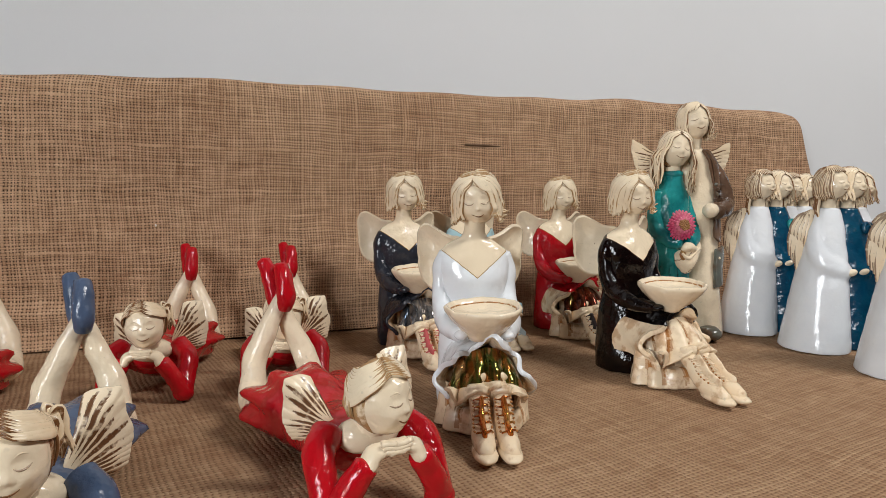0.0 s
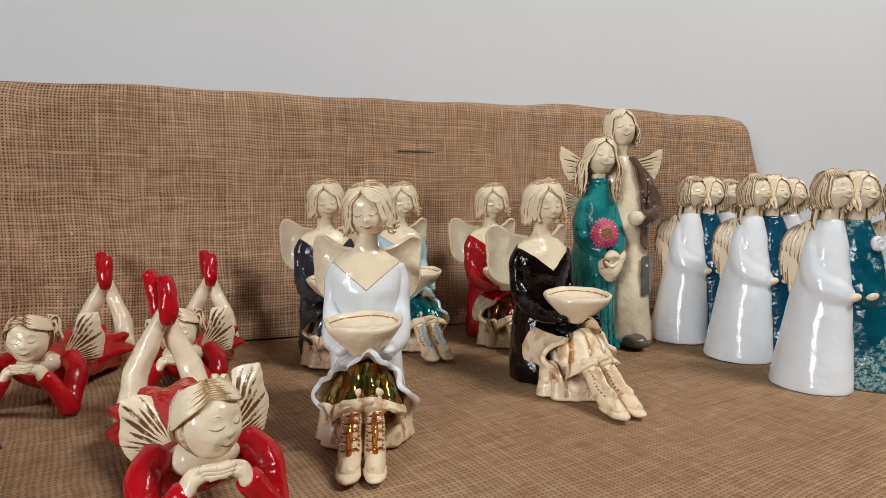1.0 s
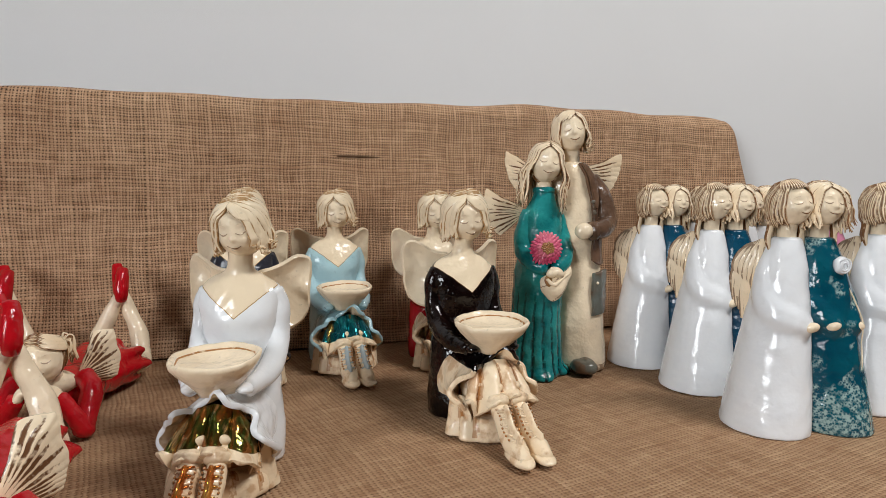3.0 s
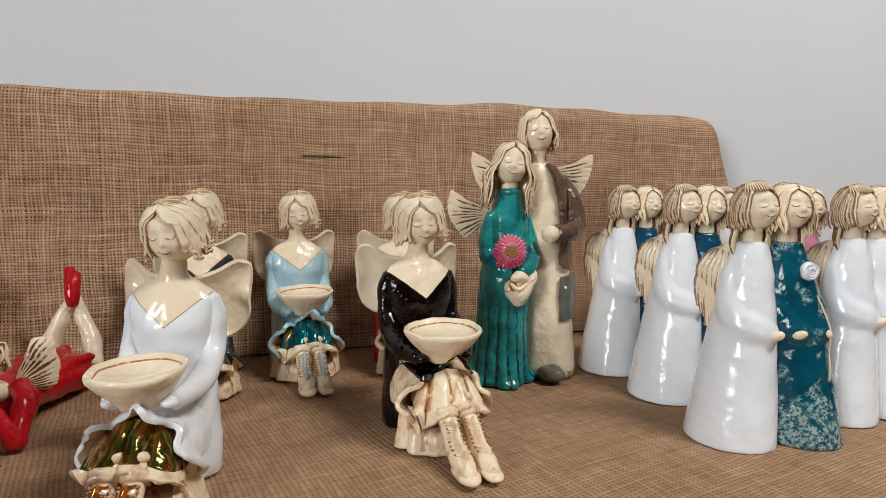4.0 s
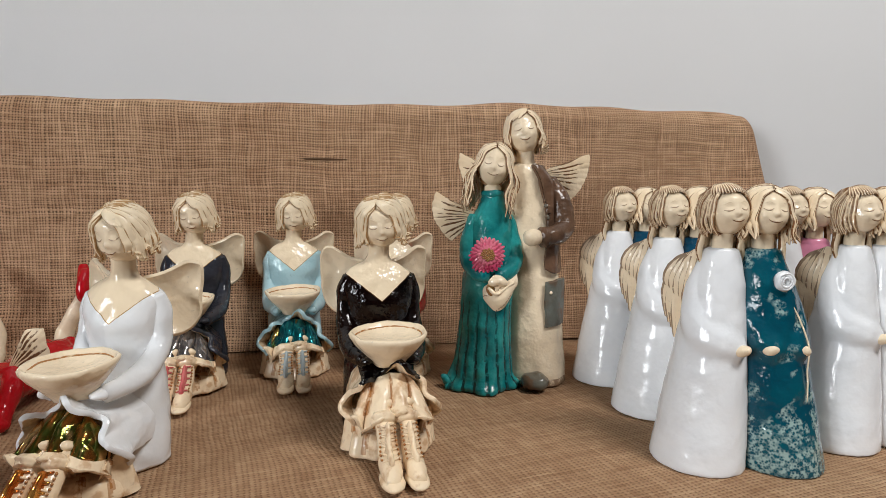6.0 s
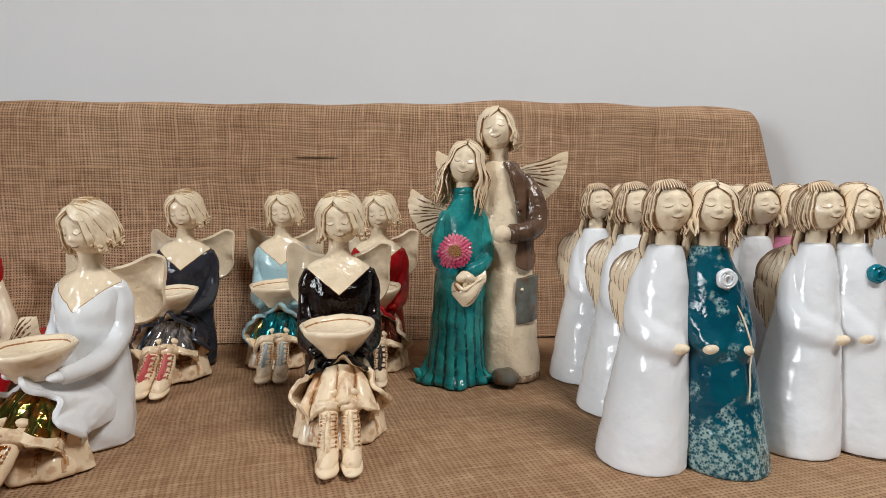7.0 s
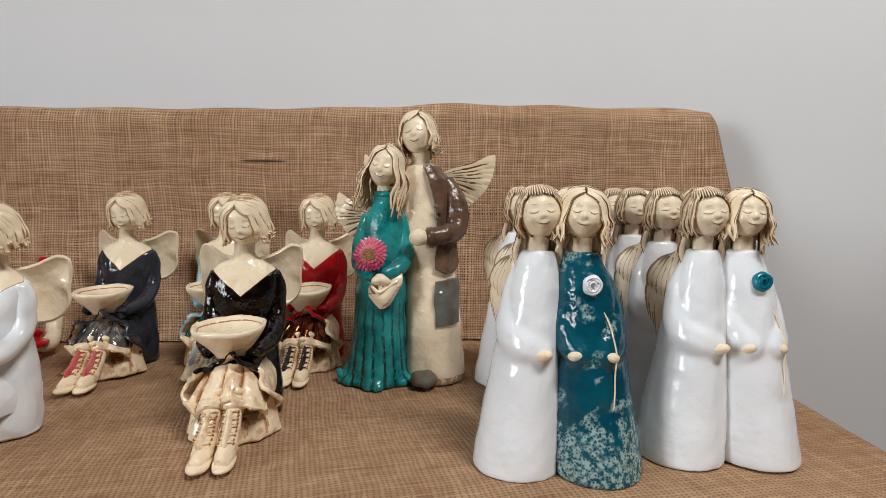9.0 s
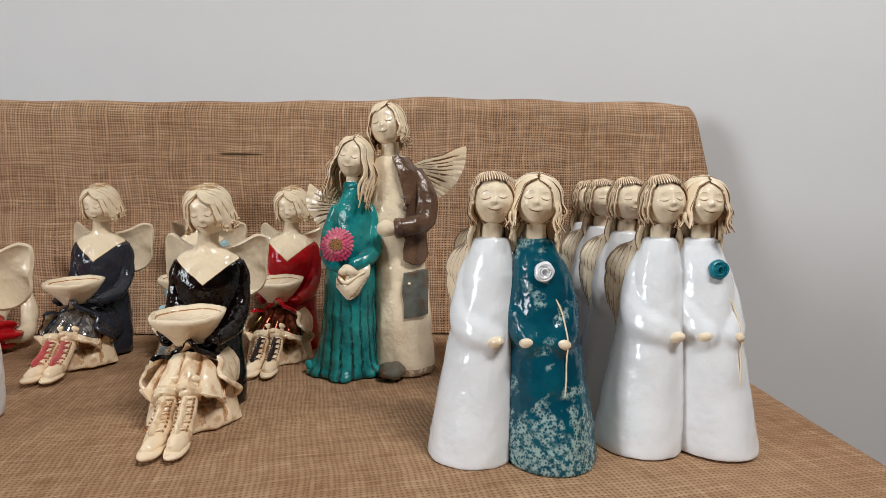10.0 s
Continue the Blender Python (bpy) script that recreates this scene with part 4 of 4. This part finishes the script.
    wing_fan(c, (-0.03, 0.016, 0.165), 152, 224, 0.048, FE, 9, depth=0.006, edge=0.03, strong=0.9, swell=lambda q: np.interp(q, [0, 0.2, 1.0], [1.02, 1.0, 0.78]))
    head(c, (0.0085, 0.001, 0.2455), (0.0156, 0.0158, 0.0196), SKIN, HR, turn(-9, -8, -10), "short", rng)
    head(c, (-0.0215, -0.0095, 0.2125), (0.0154, 0.0158, 0.0192), SKIN, HR, turn(-7, 9, -12), "long", rng, 2.35)
    return c


def place(name, mesh, mats, x, y, rz, label, category, group="", scale=1.0):
    me = mesh.copy()
    me.name = name
    for i, m in enumerate([*mats, *(washed(m, 1) for m in mats), *(washed(m, 2) for m in mats)]):
        me.materials[i] = m
    ob = new(name, me)
    ob.matrix_world = pose(x, y, TOP, 0, 0, rz) @ Matrix.Scale(scale, 4)
    return tagged(ob, label, category, group)


# ---- room ----
def box(bm, x0, x1, y0, y1, z0, z1):
    vs = [bm.verts.new((x, y, z)) for x in (x0, x1) for y in (y0, y1) for z in (z0, z1)]
    for f in ((0, 1, 3, 2), (4, 6, 7, 5), (0, 4, 5, 1), (2, 3, 7, 6), (0, 2, 6, 4), (1, 5, 7, 3)):
        bm.faces.new([vs[i] for i in f])


def boxes(name, mat, *dims, parent=None, bevel=0.0):
    bm = bmesh.new()
    for d in dims:
        box(bm, *d)
    if bevel:
        bmesh.ops.bevel(bm, geom=list(bm.edges), offset=bevel, segments=2, affect="EDGES")
    bmesh.ops.recalc_face_normals(bm, faces=bm.faces)
    me = bpy.data.meshes.new(name)
    bm.to_mesh(me)
    bm.free()
    me.materials.append(mat)
    ob = new(name, me)
    if parent:
        ob.parent = parent
    return ob


# room enlarged and darkened out of view to lessen fill; only wall_north shows
X0, X1, Y0, Y1, ZC = -1.5, 4.2, -4.4, 0.87, 2.8
tagged(boxes("floor", M_FLOOR, (X0 - 0.2, X1 + 0.2, Y0 - 0.2, Y1 + 0.2, -0.1, 0)), "brown wooden floor", "floor", kind="structure")
tagged(boxes("ceiling", M_CEIL, (X0 - 0.2, X1 + 0.2, Y0 - 0.2, Y1 + 0.2, ZC, ZC + 0.1)), "plain light grey ceiling", "ceiling", kind="structure")
tagged(boxes("wall_north", M_WALL, (X0 - 0.2, X1 + 0.2, Y1, Y1 + 0.2, 0, ZC)), "plain pale grey painted wall behind the table", "wall", kind="structure")
tagged(boxes("wall_south", M_DIM, (X0 - 0.2, X1 + 0.2, Y0 - 0.2, Y0, 0, ZC)), "plain dark grey-brown painted wall", "wall", kind="structure")
tagged(boxes("wall_east", M_DIM, (X1, X1 + 0.2, Y0, Y1, 0, ZC)), "plain dark grey-brown painted wall", "wall", kind="structure")
tagged(boxes("wall_west", M_DIM, (X0 - 0.2, X0, Y0, WY0, 0, ZC), (X0 - 0.2, X0, WY1, Y1, 0, ZC), (X0 - 0.2, X0, WY0, WY1, 0, WZ0), (X0 - 0.2, X0, WY0, WY1, WZ1, ZC)),
       "dark grey-brown painted wall with a window opening", "wall", kind="structure")
win = tagged(new("window_1"), "white framed window with glazing bars", "window", kind="structure")
win.location = (X0, (WY0 + WY1) / 2, WZ0)
win_parts = [("window_frame", (WY0, WY0 + 0.05, WZ0, WZ1)), ("window_frame", (WY1 - 0.05, WY1, WZ0, WZ1)), ("window_frame", (WY0 + 0.05, WY1 - 0.05, WZ0, WZ0 + 0.05)), ("window_frame", (WY0 + 0.05, WY1 - 0.05, WZ1 - 0.05, WZ1)),
             ("glazing_bar", ((WY0 + WY1) / 2 - 0.025, (WY0 + WY1) / 2 + 0.025, WZ0 + 0.05, WZ1 - 0.05)), ("glazing_bar", (WY0 + 0.05, WY1 - 0.05, 1.72, 1.75))]
for nm, (ya, yb, za, zb) in win_parts:
    p = boxes(nm, M_FRAME, (X0 - 0.02, X0 + 0.02, ya, yb, za, zb))
    p.parent = win
    p.matrix_parent_inverse = Matrix.Translation(win.location).inverted()

# ---- table under its cloth ----
TX0, TX1, TY0, TY1 = -0.95, 0.9, 0.2, 0.84
table = tagged(new("table"), "plain wooden table hidden under a burlap cloth", "table")
table.location = ((TX0 + TX1) / 2, (TY0 + TY1) / 2, 0)
parts = [("tabletop", (TX0, TX1, TY0, TY1, TOP - 0.035, TOP - 0.005))]
for lx in (TX0 + 0.04, TX1 - 0.1):
    for ly in (TY0 + 0.04, TY1 - 0.1):
        parts.append(("leg", (lx, lx + 0.06, ly, ly + 0.06, 0, TOP - 0.036)))
for nm, d in parts:
    p = boxes(nm, M_TABLE, d, bevel=0.003)
    p.parent = table
    p.matrix_parent_inverse = Matrix.Translation(table.location).inverted()


def sheet(name, P, mat, thick):
    c = Clay()
    c.shell(P, 0, thick)
    return new(name, c.mesh(name, [mat]))


def cloth():
    """Burlap laid over the table: flat on top, rounded over the edges, hanging in shallow folds."""
    xs = np.concatenate([[TX0 - 0.03, TX0 - 0.012, TX0 - 0.004], np.linspace(TX0 + 0.01, TX1 - 0.012, 190), [TX1 - 0.003, TX1 + 0.003, TX1 + 0.007, TX1 + 0.009]])
    ys = np.concatenate([[TY0 - 0.03, TY0 - 0.012, TY0 - 0.004], np.linspace(TY0 + 0.01, TY1 - 0.012, 80), [TY1 - 0.003, TY1 + 0.003, TY1 + 0.007]])
    # hanging edges: extra rows below
    xs = np.concatenate([np.linspace(TX0 - 0.05, TX0 - 0.032, 10), xs, np.linspace(TX1 + 0.0095, TX1 + 0.03, 12)])
    ys = np.concatenate([np.linspace(TY0 - 0.05, TY0 - 0.032, 10), ys])
    X, Y = np.meshgrid(xs, ys, indexing="ij")

    def drop(d):
        return np.where(d > 0.009, 0.009 + (d - 0.009) * 24, d ** 2 / 0.009 * (d > 0))
    dx = np.maximum(np.maximum(TX0 - X, X - TX1), 0)
    dy = np.maximum(np.maximum(TY0 - Y, Y - TY1), 0)
    fall = np.minimum(np.maximum(drop(dx), drop(dy)), 0.55)
    Z = TOP - 0.0008 - fall
    wr = np.zeros_like(X)
    for k, (fx, fy, ph, am) in enumerate(((9, 4, 0.3, 0.0007), (17, -11, 1.2, 0.0004), (5, 23, 2.0, 0.0004))):
        wr += am * np.sin(fx * X + fy * Y + ph)
    flat = np.clip(1 - fall * 50, 0, 1)
    Z = Z + (wr - 0.0011) * flat
    hang = np.clip(fall - 0.01, 0, 0.6)
    Xd = X + np.where(X > TX1, 0.03 * hang * np.sin(Y * 21) + 0.02 * hang, 0) - np.where(X < TX0, 0.03 * hang * np.sin(Y * 19), 0)
    Yd = Y - np.where(Y < TY0, 0.04 * hang * np.sin(X * 17), 0)
    return np.stack([Xd, Yd, Z], -1)


tagged(sheet("tablecloth", cloth(), M_CLOTH, 0.0014), "coarse brown burlap cloth spread over the table", "tablecloth")


def backdrop():
    """A burlap-covered board standing at the back of the table: slack cloth, wavy upper edge folded over, flared right end."""
    L0, L1 = -0.62, 0.925
    u = np.concatenate([np.linspace(0, 0.985, 230), np.linspace(0.986, 1.0, 8)])
    v = np.concatenate([np.linspace(0, 0.93, 60), np.linspace(0.94, 1.0, 8), np.linspace(1.02, 1.3, 14)])
    U, V = np.meshgrid(u, v, indexing="ij")
    s = L0 + (L1 - L0) * U
    up = np.minimum(V, 1.0)
    # upper edge: low waves and a raised stretch
    top = 0.281 + 0.018 * s - 0.03 * np.clip(-s, 0, 1) + 0.0008 * np.sin(s * 13 + 1) + 0.0009 * np.sin(s * 47) + 0.005 * np.exp(-((s - 0.6) / 0.07) ** 2) + 0.003 * np.exp(-((s - 0.72) / 0.05) ** 2) - 0.004 * np.clip((s - 0.86) / 0.045, 0, 1) ** 3
    z = top * up
    over = np.clip(V - 1.0, 0, 1)
    sag = 0.004 * np.sin(s * 7 + 0.5) * np.sin(up * math.pi) + 0.002 * np.sin(s * 19 + up * 6) * np.sin(up * math.pi) + 0.0015 * np.sin(s * 3 + up * 14)
    y = -0.012 * (1 - up) ** 6 + sag
    y = y + 0.008 * np.clip((up - 0.93) / 0.07, 0, 1) ** 2
    back = over > 0
    y = np.where(back, y + 0.09 * np.minimum(over, 0.2), y)
    z = np.where(back, top + 0.003 * np.sin(np.clip(over / 0.2, 0, 1) * math.pi) - np.clip(over - 0.2, 0, 1) * 2.6, z)
    x = s + np.clip((U - 0.9) / 0.1, 0, 1) ** 1.5 * (0.055 * (1 - up) ** 0.9)
    y = y + 0.016 * np.clip((U - 0.985) / 0.015, 0, 1) ** 2
    # the free end swings forward towards its foot
    y = y - 0.045 * np.clip((U - 0.9) / 0.1, 0, 1) ** 1.5 * (1 - up) ** 0.7
    # a darker fold near the foot at the left
    y = y - 0.004 * np.exp(-((up - 0.13) / 0.03) ** 2) * np.clip((0.12 - s) / 0.1, 0, 1)
    y = y - 0.003 * np.exp(-((up - 0.11) / 0.025) ** 2) * np.exp(-((s - 0.42) / 0.12) ** 2)
    return np.stack([x, 0.7535 + 0.047 * s + y, z + TOP + 0.001], -1)


tagged(sheet("backdrop_panel", backdrop(), M_BACK, 0.0016), "upright board covered with coarse brown burlap", "backdrop")
panel = bpy.data.objects["backdrop_panel"]
for nm, mat, at, half in (("slub", M_SLUB, (0.345, 0.7665, 0.977), (0.027, 0.001, 0.0011)), ("speck", M_SLUB, (0.868, 0.791, 0.984), (0.0013, 0.0012, 0.0034)), ("fleck", M_FLECK, (-0.032, 0.7495, 0.878), (0.0009, 0.0014, 0.0014))):
    cl = Clay()
    cl.ball((0, 0, 0), half, 0, n=24, m=10, shape=lambda D: 0.25 * np.sin(9 * D[..., 0]))
    ob = new(nm, cl.mesh(nm, [mat]))
    ob.matrix_world = pose(*at, 0, 0, math.degrees(math.atan(0.047)))
    ob.parent = panel
board = boxes("backing_board", M_TABLE, (-0.6, 0.885, -0.006, 0.006, 0, 0.258), bevel=0.002)
board.matrix_world = pose(0, 0.772, TOP, 0, 0, math.degrees(math.atan(0.047)))
tagged(board, "wooden board standing behind the burlap", "board")

# ---- figurines on the table ----
WHITE = glaze("white_glaze", (0.805, 0.812, 0.822), (0.755, 0.768, 0.79), 0.05, spots=0.06, stain=(0.55, 0.45, 0.33), lumps=0.45)
TEAL_LACE = glaze("teal_lace_glaze", (0.002, 0.05, 0.085), (0.003, 0.088, 0.12), 0.05, lace=(0.3, 0.42, 0.4))
BLUE = glaze("deep_blue_glaze", (0.002, 0.035, 0.075), (0.003, 0.065, 0.12), 0.06, lumps=1.4)
PINK = glaze("pink_glaze", (0.72, 0.27, 0.4), None, 0.05)
# lighter second tone stands for highlights and glaze breaks; stain darkens the pleat valleys
TEAL = glaze("teal_glaze", (0.002, 0.13, 0.145), (0.03, 0.33, 0.31), 0.05, stain=(0.005, 0.03, 0.03), lumps=1.4)
PETROL = glaze("petrol_blue_glaze", (0.0, 0.12, 0.17), (0.004, 0.2, 0.27), 0.05)
RED = glaze("red_glaze", (0.5, 0.006, 0.012), (0.42, 0.005, 0.01), 0.05, spots=0.1, lumps=1.4)
DENIM = glaze("slate_blue_glaze", (0.055, 0.085, 0.15), (0.09, 0.12, 0.19), 0.14, lumps=1.4)
JACKET = glaze("brown_grey_glaze", (0.15, 0.082, 0.05), (0.075, 0.042, 0.026), 0.16, lumps=1.4)
GREYGL = glaze("grey_green_glaze", (0.14, 0.15, 0.13), (0.1, 0.075, 0.05), 0.08, stains=0.4)
PETALS = glaze("magenta_petal_glaze", (0.58, 0.06, 0.15), (0.8, 0.36, 0.38), 0.05)
MUSTARD = glaze("flower_heart_glaze", (0.35, 0.2, 0.06), (0.3, 0.09, 0.06), 0.15)
NECK = (0.1015, 0.78)
D_WHITE = glaze("white_dress", (0.82, 0.825, 0.83), (0.77, 0.79, 0.81), 0.05, spots=0.06, neck=NECK, lumps=0.45)
D_BLACK = glaze("black_dress", (0.002, 0.0015, 0.0015), (0.007, 0.002, 0.0015), 0.02, 0.0, neck=NECK, line=(0.1, 0.05, 0.02), lumps=1.4)
D_NAVY = glaze("slate_dress", (0.032, 0.034, 0.045), (0.02, 0.021, 0.028), 0.05, neck=NECK, lumps=1.4)
D_LIGHT = glaze("pale_blue_dress", (0.36, 0.55, 0.6), (0.42, 0.6, 0.64), 0.05, neck=NECK)
D_RED = glaze("red_dress", (0.42, 0.006, 0.01), (0.34, 0.005, 0.01), 0.05, neck=NECK, lumps=1.4)
# amber and dark streaks, their colour contrast raised to suggest strong reflections
L_GOLD = lustre("gold_green_lustre", (0.32, 0.11, 0.02), (0.07, 0.085, 0.012), (0.75, 0.46, 0.2))
L_TEAL = lustre("teal_lustre", (0.01, 0.12, 0.16), (0.01, 0.2, 0.22), (0.3, 0.2, 0.05))
L_GREY = lustre("grey_blue_lustre", (0.14, 0.14, 0.15), (0.3, 0.27, 0.25), (0.05, 0.07, 0.1))
L_DARK = lustre("dark_red_lustre", (0.06, 0.015, 0.008), (0.16, 0.03, 0.01), (0.09, 0.06, 0.01))
ORANGE = lustre("amber_laces", (0.62, 0.22, 0.04), (0.48, 0.13, 0.02), (0.7, 0.34, 0.08))
ROSEY = glaze("red_lace_glaze", (0.5, 0.06, 0.07), (0.6, 0.16, 0.15), 0.15)
DARKL = glaze("dark_lace_glaze", (0.03, 0.02, 0.02), None, 0.15)
PALEL = glaze("pale_blue_lace_glaze", (0.5, 0.58, 0.6), None, 0.15)

seated = seated_mesh(random.Random(3)).mesh("seated", [CLAY] * 7, 0.0017)
G1 = "seated girls holding bowls"
place("seated_figurine", seated, [D_WHITE, CLAY, HAIR, WORN, L_GOLD, ORANGE, D_WHITE], 0.221, 0.468, -14, "white ceramic girl seated with a cream bowl, gold petticoat", "figurine", G1, 0.965)
place("seated_figurine", seated, [D_BLACK, CLAY, HAIR, WORN, WORN, WORN, WORN], 0.399, 0.515, 5, "black-dressed ceramic girl seated with a cream bowl", "figurine", G1)
place("seated_figurine", seated, [D_NAVY, CLAY, HAIR, WORN, L_GREY, ROSEY, D_NAVY], 0.222, 0.673, 2, "slate-blue ceramic girl seated with bowl, red-laced boots", "figurine", G1)
place("seated_figurine", seated, [D_LIGHT, CLAY, HAIR, WORN, L_TEAL, PALEL, D_LIGHT], 0.317, 0.714, 4, "pale blue ceramic girl seated with bowl, teal petticoat", "figurine", G1)
place("seated_figurine", seated, [D_RED, CLAY, HAIR, WORN, L_DARK, DARKL, WORN], 0.426, 0.696, -2, "red-dressed ceramic girl seated with a cream bowl", "figurine", G1)

lying = lying_mesh(random.Random(5)).mesh("lying", [CLAY] * 4, 0.0015)
lying_turned = lying_mesh(random.Random(5), 24).mesh("lying_turned", [CLAY] * 4, 0.0015)
G2 = "girls lying with feet in the air"
place("lying_figurine", lying, [RED, CLAY, HAIR_B, FEATHER], -0.019, 0.545, -7, "red ceramic winged girl lying chin on hands", "figurine", G2)
place("lying_figurine", lying, [RED, CLAY, HAIR_B, FEATHER], 0.084, 0.542, -6, "red ceramic winged girl lying chin on hands", "figurine", G2)
place("lying_figurine", lying_turned, [RED, CLAY, HAIR, FEATHER], 0.112, 0.321, 11.5, "red ceramic winged girl lying chin on hands", "figurine", G2, 1.04)
place("lying_figurine", lying, [DENIM, CLAY, HAIR_B, FEATHER], -0.036, 0.3, 4, "slate-blue ceramic winged girl lying chin on hands", "figurine", G2)
place("lying_figurine", lying, [RED, CLAY, HAIR_B, FEATHER], -0.155, 0.47, 0, "red ceramic winged girl lying chin on hands", "figurine", G2)

pair = pair_mesh(random.Random(8)).mesh("pair", [CLAY] * 7, 0.0009)
G3 = "pairs of standing angels"
place("angel_pair", pair, [WHITE, TEAL_LACE, CLAY, HAIR_B, FEATHER, WHITE, CLAY], 0.646, 0.416, -5, "two standing ceramic angels in white and teal lace glaze", "figurine", G3)
place("angel_pair", pair, [WHITE, BLUE, CLAY, HAIR_B, FEATHER, BLUE, BLUE], 0.662, 0.52, 4, "two standing ceramic angels in white and deep blue", "figurine", G3)
place("angel_pair", pair, [WHITE, BLUE, CLAY, HAIR_B, FEATHER, TEAL, BLUE], 0.66, 0.61, 4, "two standing ceramic angels in white and deep blue", "figurine", G3)
place("angel_pair", pair, [WHITE, WHITE, CLAY, HAIR_B, FEATHER, PETROL, CLAY], 0.768, 0.437, 3, "two white ceramic angels, one with a teal rose", "figurine", G3)
place("angel_pair", pair, [WHITE, PINK, CLAY, HAIR_B, FEATHER, ROSEY, PINK], 0.765, 0.507, 3, "two standing ceramic angels in white and pink", "figurine", G3)
place("angel_pair", pair, [WHITE, WHITE, CLAY, HAIR_B, FEATHER, WHITE, WHITE], 0.765, 0.587, 3, "two standing white ceramic angels", "figurine", G3)

place("angel_pair", pair, [WHITE, WHITE, CLAY, HAIR_B, FEATHER, WHITE, WHITE], 0.77, 0.667, 3, "two standing white ceramic angels", "figurine", G3)

couple = couple_mesh(random.Random(11)).mesh("couple", [CLAY] * 8, 0.0017)
place("couple_figurine", couple, [TEAL, CLAY, HAIR_B, JACKET, GREYGL, FEATHER, PETALS, MUSTARD], 0.534, 0.607, -3, "tall ceramic angel couple, teal gown, pink daisy, brown jacket", "figurine")
